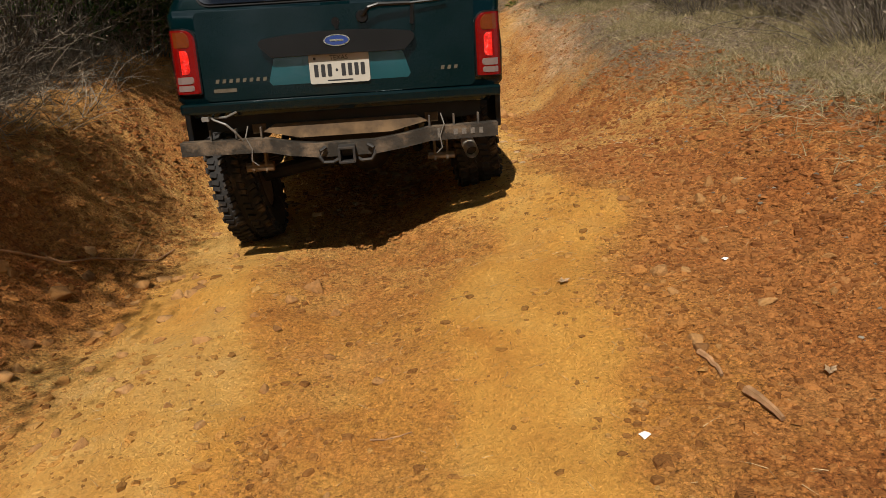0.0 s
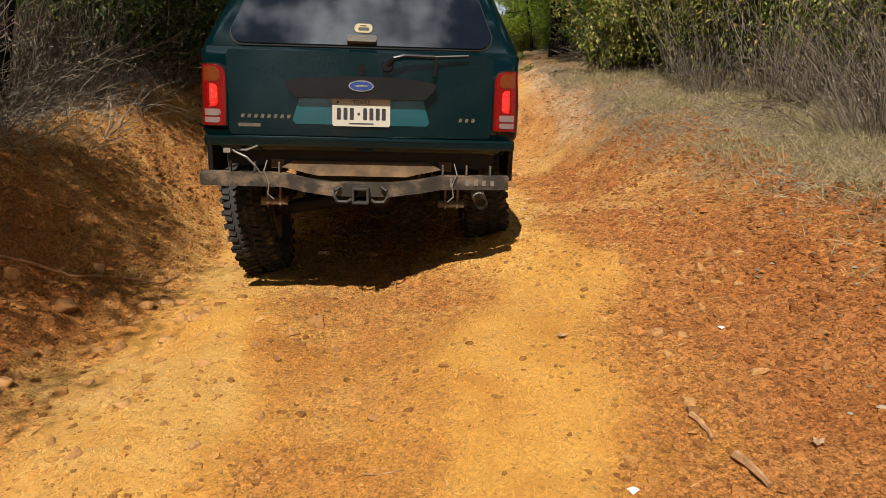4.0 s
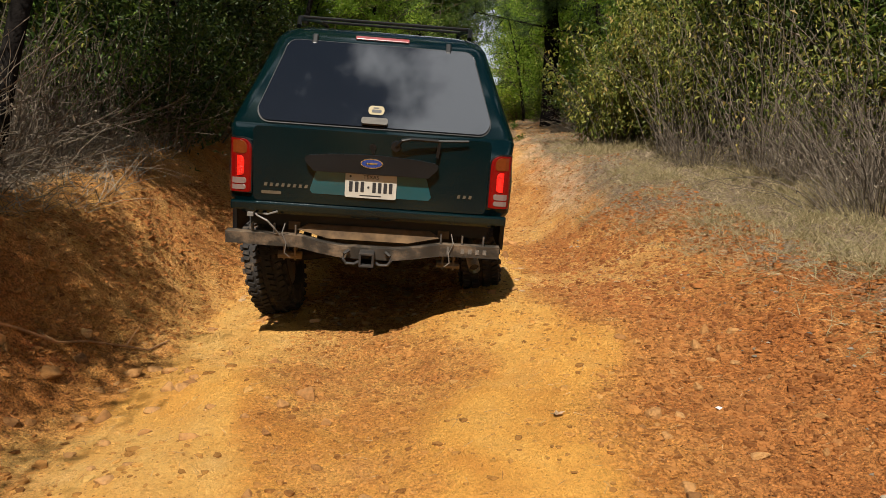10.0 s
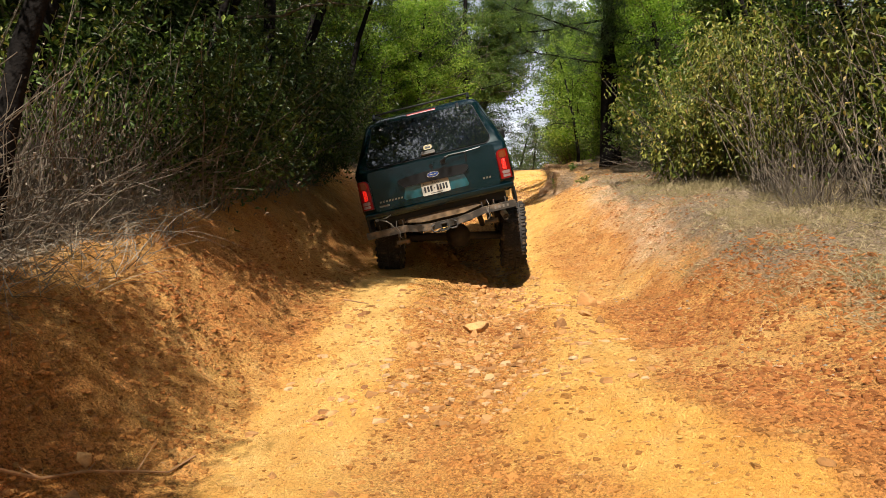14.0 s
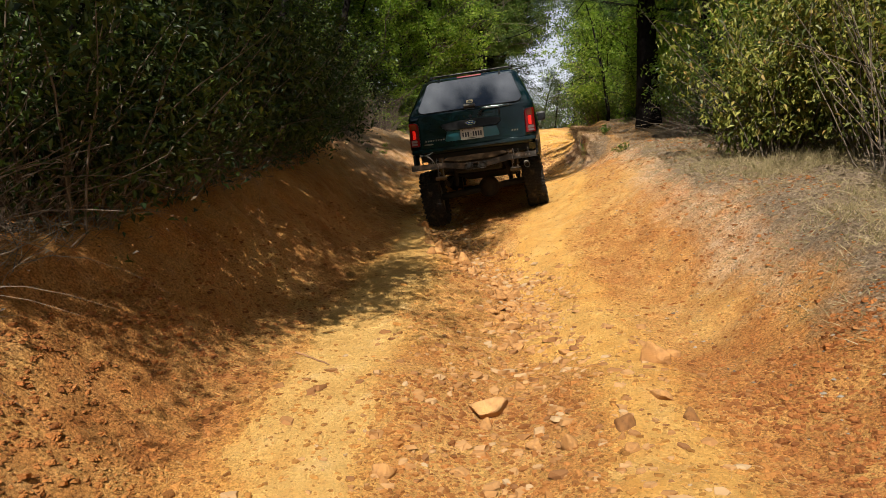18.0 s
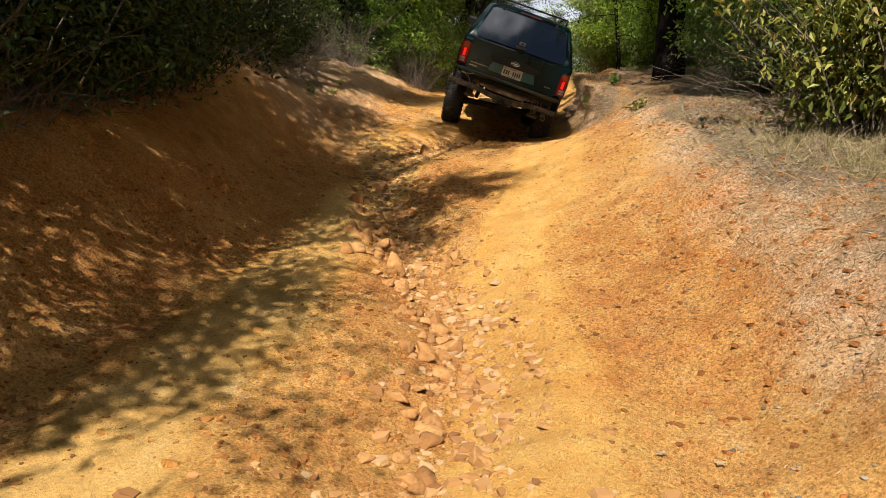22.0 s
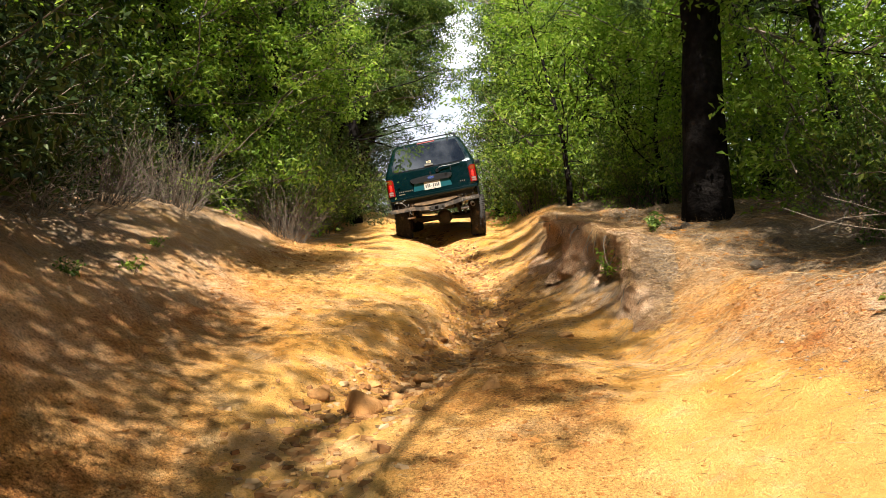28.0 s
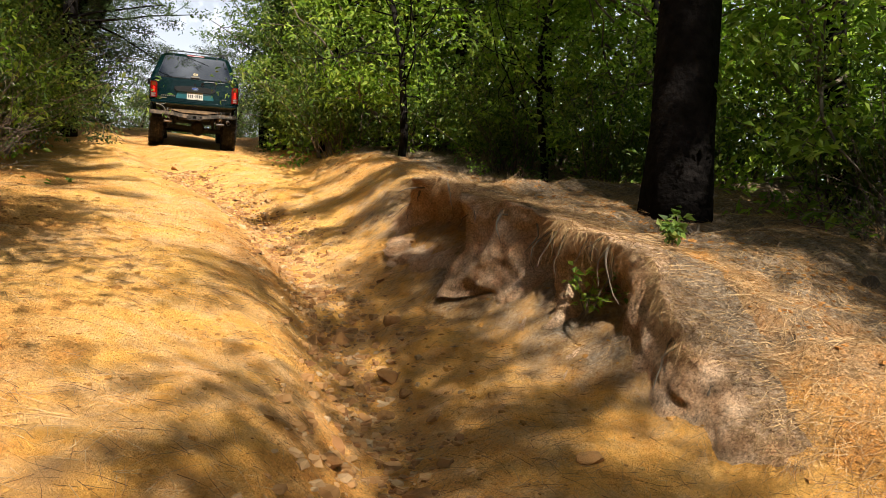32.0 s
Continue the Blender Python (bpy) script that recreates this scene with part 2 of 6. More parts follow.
    wob = n.new("ShaderNodeTexNoise")
    wob.inputs["Scale"].default_value, wob.inputs["Detail"].default_value = 70, 3
    l.new(co.outputs["Object"], wob.inputs["Vector"])
    warp = n.new("ShaderNodeVectorMath")
    warp.operation = "MULTIPLY_ADD"
    warp.inputs[1].default_value = (0.014, 0.014, 0.014)
    l.new(wob.outputs["Color"], warp.inputs[0])
    l.new(co.outputs["Object"], warp.inputs[2])
    warped = warp.outputs["Vector"]

    def cells(scale, lo, hi):
        v = n.new("ShaderNodeTexVoronoi")
        v.inputs["Scale"].default_value = scale
        l.new(warped, v.inputs["Vector"])
        k = n.new("ShaderNodeSeparateColor")
        l.new(v.outputs["Color"], k.inputs["Color"])
        return ramp(k.outputs[0], [(0.0, (lo, lo, lo)), (0.5, (0.95, 0.93, 0.90)), (1.0, (hi, hi * 0.99, hi * 0.96))]), v.outputs["Distance"]

    c1, d1 = cells(85, 0.70, 1.14)
    c2, d2 = cells(240, 0.62, 1.20)
    # cell edges darkened: shade of the crevices, put into the colour
    gap_shade = ramp(d1, [(0.0, (1.12, 1.12, 1.12)), (0.45, (1.0, 1.0, 1.0)), (0.62, (0.72, 0.70, 0.68)), (0.80, (0.36, 0.32, 0.30))])
    c = mix(rough_share, c, gap_shade, "MULTIPLY")
    c = mix(rough_share, c, c1, "MULTIPLY")
    c = mix(rough_share, c, c2, "MULTIPLY")
    loose = n.new("ShaderNodeMath")
    loose.operation = "MULTIPLY_ADD"
    loose.inputs[1].default_value, loose.inputs[2].default_value = 1.1, 0.26
    l.new(rough_share, loose.inputs[0])
    c = mix(loose.outputs[0], c, crumbs, "MULTIPLY")
    l.new(c, b.inputs["Base Color"])
    bp = n.new("ShaderNodeBump")
    bp.inputs["Strength"].default_value, bp.inputs["Distance"].default_value = 1.0, 0.062
    l.new(noise_tex(28, 10, 0.7), bp.inputs["Height"])
    bp2 = n.new("ShaderNodeBump")
    bp2.inputs["Strength"].default_value, bp2.inputs["Distance"].default_value = 0.95, 0.02
    l.new(noise_tex(110, 6, 0.7), bp2.inputs["Height"])
    bp3 = n.new("ShaderNodeBump")
    bp3.invert = True
    bp3.inputs["Distance"].default_value = 0.014
    l.new(rough_share, bp3.inputs["Strength"])
    l.new(d1, bp3.inputs["Height"])
    l.new(bp.outputs["Normal"], bp3.inputs["Normal"])
    l.new(bp3.outputs["Normal"], bp2.inputs["Normal"])
    l.new(bp2.outputs["Normal"], b.inputs["Normal"])
    return m


def leaf_mat(name, stops, trans=0.35, rough=0.45):
    """Leaves: the colour of each leaf is drawn from stops; some light shines through."""
    m = bpy.data.materials.new(name)
    m.use_nodes = True
    n, l = m.node_tree.nodes, m.node_tree.links
    b = n["Principled BSDF"]
    b.inputs["Roughness"].default_value = rough
    b.inputs["Specular IOR Level"].default_value = 0.22
    g = n.new("ShaderNodeNewGeometry")
    r = n.new("ShaderNodeValToRGB")
    e = r.color_ramp.elements
    while len(e) < len(stops):
        e.new(0.5)
    for el, (p, c) in zip(e, stops):
        el.position, el.color = p, (*c, 1)
    l.new(g.outputs["Random Per Island"], r.inputs["Fac"])
    l.new(r.outputs["Color"], b.inputs["Base Color"])
    t = n.new("ShaderNodeBsdfTranslucent")
    hs = n.new("ShaderNodeHueSaturation")
    hs.inputs["Value"].default_value, hs.inputs["Saturation"].default_value = 1.6, 1.1
    l.new(r.outputs["Color"], hs.inputs["Color"])
    l.new(hs.outputs["Color"], t.inputs["Color"])
    mx = n.new("ShaderNodeMixShader")
    mx.inputs[0].default_value = trans
    l.new(b.outputs[0], mx.inputs[1])
    l.new(t.outputs[0], mx.inputs[2])
    l.new(mx.outputs[0], n["Material Output"].inputs["Surface"])
    return m


def vary_by_object(m, stops):
    """Multiplies the base colour by a tint drawn for each object."""
    n, l = m.node_tree.nodes, m.node_tree.links
    b = n["Principled BSDF"]
    src = b.inputs["Base Color"].links[0].from_socket
    info = n.new("ShaderNodeObjectInfo")
    r = n.new("ShaderNodeValToRGB")
    e = r.color_ramp.elements
    while len(e) < len(stops):
        e.new(0.5)
    for el, (p, c) in zip(e, stops):
        el.position, el.color = p, (*c, 1)
    l.new(info.outputs["Random"], r.inputs["Fac"])
    x = n.new("ShaderNodeMix")
    x.data_type, x.blend_type = "RGBA", "MULTIPLY"
    x.inputs[0].default_value = 1.0
    l.new(src, x.inputs[6])
    l.new(r.outputs["Color"], x.inputs[7])
    l.new(x.outputs[2], b.inputs["Base Color"])


M_GROUND = ground_mat()
M_ROCK = mat("sandstone", (0.40, 0.215, 0.088), 0.95, vary=0.4, scale=5, bump=0.7, bump_scale=30, dirt=(0.43, 0.215, 0.070), dirt_amount=0.5, spec=0.2)
vary_by_object(M_ROCK, [(0.0, (0.52, 0.46, 0.44)), (0.10, (0.68, 0.62, 0.56)), (0.3, (0.90, 0.86, 0.82)), (0.85, (1.0, 1.0, 1.0)), (1.0, (1.08, 1.12, 1.2))])
M_STICK = mat("weathered_stick", (0.27, 0.145, 0.07), 0.85, vary=0.4, scale=20, bump=0.4, bump_scale=50, spec=0.2)
# near-black bark: the shade on trunks and boughs is put into the base colour
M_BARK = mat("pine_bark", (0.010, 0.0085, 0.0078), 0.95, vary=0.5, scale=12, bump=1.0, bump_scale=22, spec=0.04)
M_TWIG = mat("twig_bark", (0.125, 0.100, 0.076), 0.9, vary=0.4, scale=6, spec=0.2)
M_DRY = leaf_mat("dry_stems", [(0.0, (0.070, 0.054, 0.040)), (0.5, (0.165, 0.135, 0.100)), (1.0, (0.30, 0.25, 0.19))], 0.1, 0.8)
M_GRASS = leaf_mat("dry_grass", [(0.0, (0.13, 0.12, 0.05)), (0.5, (0.26, 0.21, 0.11)), (1.0, (0.38, 0.30, 0.18))], 0.25, 0.7)
M_NEEDLE_LITTER = leaf_mat("fallen_needles", [(0.0, (0.12, 0.062, 0.028)), (0.5, (0.33, 0.20, 0.09)), (1.0, (0.48, 0.33, 0.17))], 0.05, 0.8)
M_LEAF = leaf_mat("green_leaves", [(0.0, (0.035, 0.065, 0.014)), (0.5, (0.078, 0.13, 0.024)), (0.85, (0.14, 0.20, 0.04)), (1.0, (0.22, 0.24, 0.06))])
# lighter leaf copy: sunlight on the front-lit foliage is put into the colour
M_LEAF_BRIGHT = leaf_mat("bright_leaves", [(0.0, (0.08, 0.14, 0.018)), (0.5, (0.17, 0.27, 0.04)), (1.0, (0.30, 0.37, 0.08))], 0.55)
M_LEAF_YELLOW = leaf_mat("yellowing_leaves", [(0.0, (0.032, 0.048, 0.010)), (0.45, (0.12, 0.14, 0.028)), (0.85, (0.29, 0.29, 0.07)), (1.0, (0.34, 0.24, 0.085))])
# darker copy of the green leaves: the wood's shade is put into the colour
M_LEAF_DARK = leaf_mat("shade_darkened_leaves", [(0.0, (0.014, 0.026, 0.008)), (0.6, (0.034, 0.056, 0.013)), (1.0, (0.075, 0.10, 0.022))], 0.25)
M_PINE = leaf_mat("pine_needles", [(0.0, (0.025, 0.05, 0.018)), (0.6, (0.05, 0.09, 0.025)), (1.0, (0.09, 0.13, 0.035))], 0.2)
M_CEDAR = leaf_mat("cedar_sprays", [(0.0, (0.06, 0.10, 0.02)), (0.6, (0.10, 0.16, 0.03)), (1.0, (0.15, 0.21, 0.045))], 0.25)

# ---- ground ----
KNOT_Y = [-2.0, 2.5, 5.0, 7.5, 10.0, 12.5, 15.0, 17.5, 20.0, 23.5, 28.0, 34.0]
BASE = [-0.33, 0.51, 0.85, 1.2, 1.52, 1.99, 2.56, 2.92, 3.42, 4.07, 4.76, 5.69]
CROSS = [-0.01, 0.08, 0.18, -0.05, -0.09, 0.03, 0.03, -0.09, -0.08, 0.01, 0.06, 0.01]
RIDGE = [-0.04, -0.02, 0.01, 0.1, 0.12, 0.08, 0.20, -0.1, -0.12, -0.02, 0.02, 0.03]
RUT_X = [-0.42, -0.44, -0.46, -0.36, -0.16, -1.04, -1.85, -0.65, 0.07, 0.24, -0.37, -0.33]
RUT_DEEP = [0.07, 0.1, 0.11, 0.19, 0.23, 0.28, 0.12, 0.3, 0.31, 0.29, 0.14, 0.06]
LEFT_TOE = [-1.67, -1.62, -1.63, -1.92, -1.82, -1.87, -2.14, -2.0, -1.95, -2.18, -2.2, -2.2]
LEFT_HIGH = [1.01, 1.01, 1.04, 0.99, 0.98, 1.13, 1.34, 0.84, 0.77, 0.64, 0.44, 0.31]
LEFT_WIDE = [1.3, 1.3, 1.2, 1.2, 1.4, 1.6, 1.8, 1.9, 1.9, 1.8, 1.6, 1.6]
RIGHT_TOE = [1.2, 1.0, 0.77, 0.69, 0.51, -0.13, 0.16, 0.61, 0.51, 0.81, 1.44, 1.98]
RIGHT_HIGH = [0.47, 0.4, 0.32, 0.74, 0.99, 0.7, 0.66, 0.56, 0.4, 0.61, 0.45, 0.18]
RIDGE_X = [0.05, 0.05, 0.05, 0.05, 0.3, 0.45, 0.4, 0.1, 0.05, 0.05, 0.05, 0.05]
VERGE = [1.2, 1.01, 0.75, 0.55, 0.5, 0.37, 0.31, 0.6, 0.5, 0.81, 1.44, 1.98]
RIGHT_WIDE = [1.6, 1.5, 1.5, 1.4, 1.5, 1.6, 1.5, 1.0, 0.7, 1.0, 1.5, 1.5]


def along(values, y):
    return sum(np.interp(y + d, KNOT_Y, values) for d in (-0.8, -0.4, 0.0, 0.4, 0.8)) / 5


def trail(x, y):
    """Height of the bare trail and its banks, without fine relief."""
    x, y = np.asarray(x, float), np.asarray(y, float)
    z = along(BASE, y) + along(CROSS, y) * np.clip(x + 0.5, -1.5, 1.5)
    z = z + 0.16 * np.clip(y - 34, 0, 4) - 0.03 * np.clip(y - 40, 0, 500) + 0.2 * np.clip(y + 2, -4, 0) + 0.03 * np.clip(y + 6, -300, 0)
    z = z - along(RUT_DEEP, y) * np.exp(-((x - along(RUT_X, y)) / 0.42) ** 2) + along(RIDGE, y) * np.exp(-((x - along(RIDGE_X, y)) / 0.55) ** 2)
    lt, lw = along(LEFT_TOE, y), along(LEFT_WIDE, y)
    z = z + along(LEFT_HIGH, y) * smooth01((lt - x) / lw) + 0.12 * np.clip(lt - lw - x, 0, 6)
    rt, rw = along(RIGHT_TOE, y), along(RIGHT_WIDE, y)
    z = z + along(RIGHT_HIGH, y) * smooth01((x - rt) / rw) + 0.10 * np.clip(x - rt - rw, 0, 4)
    # the undercut lip of the bank by the pine
    lip = smooth01((y - 17.2) / 1.5) * smooth01((21.6 - y) / 1.0)
    edge = 1.12 + 0.16 * vnoise(y * 1.9, 0 * y + 3.3, 1) + 0.07 * vnoise(y * 5.3, 0 * y + 1.7, 2)
    z = z + lip * 0.30 * smooth01((x - edge - 0.20) / 0.12)
    return z


def ground_z(x, y):
    x, y = np.asarray(x, float), np.asarray(y, float)
    z = trail(x, y)
    bank = np.clip((along(LEFT_TOE, y) - x) * 1.2, 0, 1) + np.clip((x - along(RIGHT_TOE, y)) * 0.8, 0, 1)
    z = z + 0.045 * fnoise(x * 1.1, y * 1.1, 3, 1) + (0.010 + 0.024 * bank) * fnoise(x * 5, y * 5, 4, 2)
    rocky = np.exp(-((x - along(RUT_X, y)) / 0.45) ** 2) + 0.5
    return z + 0.009 * rocky * np.abs(fnoise(x * 14, y * 14, 3, 3))


def soil_masks(x, y):
    """Shares of packed yellow clay, litter, pale clay and chalky crust on the ground."""
    rx = along(RUT_X, y)
    left_track = np.interp(y, [4, 6.7, 8.6, 11], [-1.2, -1.43, -1.55, -1.5])
    right_track = np.interp(y, [2.6, 4.0, 5.2, 6.5, 8.2, 10.0, 11.4, 12.5, 13.8, 15.0], [0.34, 0.40, 0.32, 0.33, 0.22, 0.10, 0.02, 0.12, 0.18, 0.30])
    late = smooth01((y - 16) / 4)
    x = x + 0.20 * fnoise(x * 0.9 + 5.1, y * 0.8, 4, 5)
    near, close = smooth01((7.5 - y) / 2.5), smooth01((4.8 - y) / 1.5)
    left_track, right_track = left_track + late * 0.4, right_track + late * 0.5
    tr = np.exp(-((x - left_track) / 0.40) ** 4) + np.exp(-(np.abs(x - right_track) / (0.36 - 0.14 * close + 0.20 * late)) ** (4 - 2 * close)) * (1 + 0.3 * smooth01((y - 8) / 1.5))
    yellow = 0.18 + 0.27 * near + 0.60 * np.clip(tr, 0, 1) - 0.32 * near * np.exp(-((x - 1.15) / 0.45) ** 2) + 0.25 * smooth01((3.4 - y) / 2) * np.exp(-((x + 1.2) / 0.8) ** 2) + 0.12 * fnoise(x * 0.7, y * 0.7, 3, 4)
    yellow = yellow - 0.35 * np.clip((along(LEFT_TOE, y) - x) * 1.3, 0, 1) - 0.35 * np.clip((x - along(VERGE, y) - 0.15) * 1.8, 0, 1) * (1 - smooth01((y - 12) / 6) * 0.6)
    yellow = yellow + 0.46 * smooth01((y - 14) / 3)
    r_edge = along(VERGE, y) + 0.80 + 0.10 * smooth01((4 - y) / 2)
    l_edge = along(LEFT_TOE, y) - along(LEFT_WIDE, y) * (0.95 - 0.40 * smooth01((y - 13) / 3))
    litter = np.maximum(smooth01((x - r_edge) / 0.7 + 0.3), smooth01((l_edge - x) / 0.5 + 0.2) * (1 - 0.35 * smooth01((y - 13) / 2))) * 0.85
    litter = np.maximum(litter, 0.62 * smooth01((y - 16.5) / 1.6) * smooth01((x - 0.45) / 0.6) * smooth01((24 - y) / 2))
    litter = litter * (1 - 0.25 * smooth01((y - 22) / 5)) + 0.15 * fnoise(x * 1.3, y * 1.3, 3, 5)
    chalk = smooth01((y - 7.2) / 2.0) * np.exp(-((x - along(VERGE, y) - 0.95) / 0.40) ** 2) * 0.66 * smooth01((17 - y) / 2) + smooth01((y - 13) / 3) * (0.28 + 0.30 * smooth01((along(LEFT_TOE, y) - 0.1 - x) / 0.8)) + 0.10 * fnoise(x * 2.3, y * 2.3, 3, 2)
    track = smooth01((y - 3.6) / 2.5) * (0.80 - 0.55 * smooth01((y - 14) / 2.5)) * np.clip(np.exp(-((x - left_track) / 0.40) ** 4) + 0.7 * np.exp(-((x - right_track) / 0.32) ** 4), 0, 1)
    slab = smooth01((3.9 - y) / 1.0) * smooth01((-0.55 - x) / 0.5) * smooth01((x + 2.2) / 0.4) * 0.55
    late_pale = 0.49 * smooth01((y - 2.6) / 2.4) * (1 - 0.2 * smooth01((y - 14.5) / 2))
    bench = smooth01((y - 13) / 3) * smooth01((along(LEFT_TOE, y) - 0.35 - x) / 0.5) * 0.62
    late_pale = np.maximum(late_pale, bench)
    pale = np.maximum(track, np.maximum(slab, late_pale)) + 0.12 * fnoise(x * 0.9, y * 0.9, 3, 1)
    return np.clip(yellow, 0, 1), np.clip(litter, 0, 1), np.clip(pale, 0, 1), np.clip(chalk, 0, 1)


def make_ground():
    def spread(lo, hi, fine, far):
        core = np.arange(lo, hi + fine, fine)
        g = np.geomspace(fine, far, 40)
        return np.concatenate([lo - np.cumsum(g)[::-1], core, core[-1] + np.cumsum(g)])
    xs, ys = spread(-2.9, 2.7, 0.028, 90), spread(1.2, 28.0, 0.03, 90)
    X, Y = np.meshgrid(xs, ys, indexing="ij")
    Z = ground_z(X, Y)
    n, k = X.shape
    idx = np.arange(n * k).reshape(n, k)
    f = np.stack([idx[:-1, :-1], idx[1:, :-1], idx[1:, 1:], idx[:-1, 1:]], -1)
    me = quick_mesh("ground", np.stack([X, Y, Z], -1), f, 4, M_GROUND)
    col = me.attributes.new("soil", "FLOAT_COLOR", "POINT")
    col.data.foreach_set("color", np.stack(soil_masks(X, Y), -1).astype(np.float32).ravel())
    me.polygons.foreach_set("use_smooth", np.ones(len(me.polygons), bool))
    return tagged(new("ground", me), "eroded red and yellow clay trail ground", "ground", kind="structure")


make_ground()


# ---- plants ----
def leaf_cloud(centers, spread, per, size, rnd, droop=0.3, aspect=0.45, flat=0.0):
    """Folded leaves of four corners scattered round centres: vertices and faces."""
    c = np.repeat(np.asarray(centers, float), per, axis=0)
    n = len(c)
    c = c + np.clip(rnd.normal(0, 1, (n, 3)), -1.5, 1.5) * np.asarray(spread)
    d = rnd.normal(0, 1, (n, 3))
    d[:, 2] = d[:, 2] * (1 - flat) * 0.6 - droop
    d /= np.linalg.norm(d, axis=1, keepdims=True)
    up = rnd.normal(0, 0.6, (n, 3)) + np.array([0, 0, 1.0])
    s = np.cross(d, up)
    s /= np.linalg.norm(s, axis=1, keepdims=True) + 1e-9
    nrm = np.cross(s, d)
    L = (size * rnd.uniform(0.6, 1.35, n))[:, None]
    w = L * aspect * 0.5
    fold = 0.18 * L
    v = np.stack([c, c + d * L * 0.45 + s * w + nrm * fold * 0.5, c + d * L - nrm * fold, c + d * L * 0.45 - s * w + nrm * fold * 0.5], 1)
    i = np.arange(n)[:, None] * 4
    return v.reshape(-1, 3), np.concatenate([i + np.array([[0, 1, 2]]), i + np.array([[0, 2, 3]])], 1).reshape(-1, 3)


def strips(starts, dirs, length, width, rnd, bend=0.4, segs=3):
    """Tapering bent blades or stems: thin three-sided where width allows, as triangles."""
    n = len(starts)
    p0, d = np.asarray(starts, float), np.asarray(dirs, float)
    d = d / np.linalg.norm(d, axis=1, keepdims=True)
    side = np.cross(d, rnd.normal(0, 1, (n, 3)))
    side /= np.linalg.norm(side, axis=1, keepdims=True) + 1e-9
    sag = np.cross(side, d)
    L = length if np.ndim(length) else np.full(n, length)
    vs = []
    bend_v = (sag * rnd.normal(0, bend, (n, 1)) + np.array([0, 0, -0.5 * bend]))
    third = np.cross(side, d)
    for k in range(segs + 1):
        u = k / segs
        c = p0 + d * (L * u)[:, None] + bend_v * (L * u * u)[:, None]
        w = width * (1 - 0.85 * u)
        vs += [c + side * w, c - side * w * 0.5 + third * w * 0.8]
    v = np.stack(vs, 1)
    m = 2 * (segs + 1)
    i = np.arange(n)[:, None] * m
    f = []
    for k in range(segs):
        a, b, c2, e = 2 * k, 2 * k + 1, 2 * k + 3, 2 * k + 2
        f += [i + np.array([[a, b, c2]]), i + np.array([[a, c2, e]])]
    return v.reshape(-1, 3), np.concatenate(f, 1).reshape(-1, 3)


def limb_path(start, direction, length, rnd, steps=6, wander=0.18, lift=0.05):
    p, d, out = Vector(start), Vector(direction).normalized(), []
    for i in range(steps + 1):
        out.append(p.copy())
        d = (d + Vector(rnd.normal(0, wander, 3)) + Vector((0, 0, lift))).normalized()
        p = p + d * (length / steps)
    return out


def make_tree(name, height, spread, trunk_r, leaf, leaf_size, seed, low=0.15, limbs=16, per=14, clumps=7, lean=(0, 0), bark=None, per_twig=0.16, label="", droop=0.3, aspect=0.45, twig=0.3):
    """A broadleaf tree or tall bush: trunk, limbs, a crown of single leaves on twigs."""
    rnd = np.random.default_rng(seed)
    root = new(name)
    bm = bmesh.new()
    path = limb_path((0, 0, -0.25), (lean[0], lean[1], 1), height * 0.95, rnd, 9, 0.07, 0.03)
    add_tube(bm, path, trunk_r * 1.25, 9, trunk_r * 0.2)
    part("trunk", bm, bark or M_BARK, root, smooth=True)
    bm = bmesh.new()
    centers = []
    for i in range(limbs):
        u = low + (1 - low) * (i + rnd.random()) / limbs
        q = path[min(len(path) - 1, int(u * (len(path) - 1)))]
        a = rnd.uniform(0, 2 * math.pi)
        reach = spread * (0.45 + 0.75 * math.sin(math.pi * min(1, 0.2 + u * 0.75))) * rnd.uniform(0.55, 1.15)
        lp = limb_path(q, (math.cos(a), math.sin(a), rnd.uniform(0.05, 0.7)), reach, rnd, 6, 0.22, 0.02)
        add_tube(bm, lp, trunk_r * 0.35 * (1.1 - u), 5, 0.006, cap=False)
        for j in range(clumps):
            t = rnd.uniform(0.3, 1.0)
            b0 = lp[min(6, int(t * 6))]
            tip = b0 + Vector(rnd.normal(0, twig, 3)) + Vector((0, 0, 0.05))
            if j % 2 == 0:
                add_tube(bm, [b0, (b0 + tip) / 2 + Vector(rnd.normal(0, 0.04, 3)), tip], 0.008, 3, 0.003, cap=False)
            centers.append(tip)
    part("limb_work", bm, bark or M_TWIG, root)
    v, f = leaf_cloud(centers, (per_twig * 1.15, per_twig * 1.15, per_twig * 0.5), per, leaf_size, rnd, droop, aspect)
    crown = new("crown", quick_mesh("crown", v, f, 3, leaf))
    crown.parent = root
    return tagged(root, label, "tree")


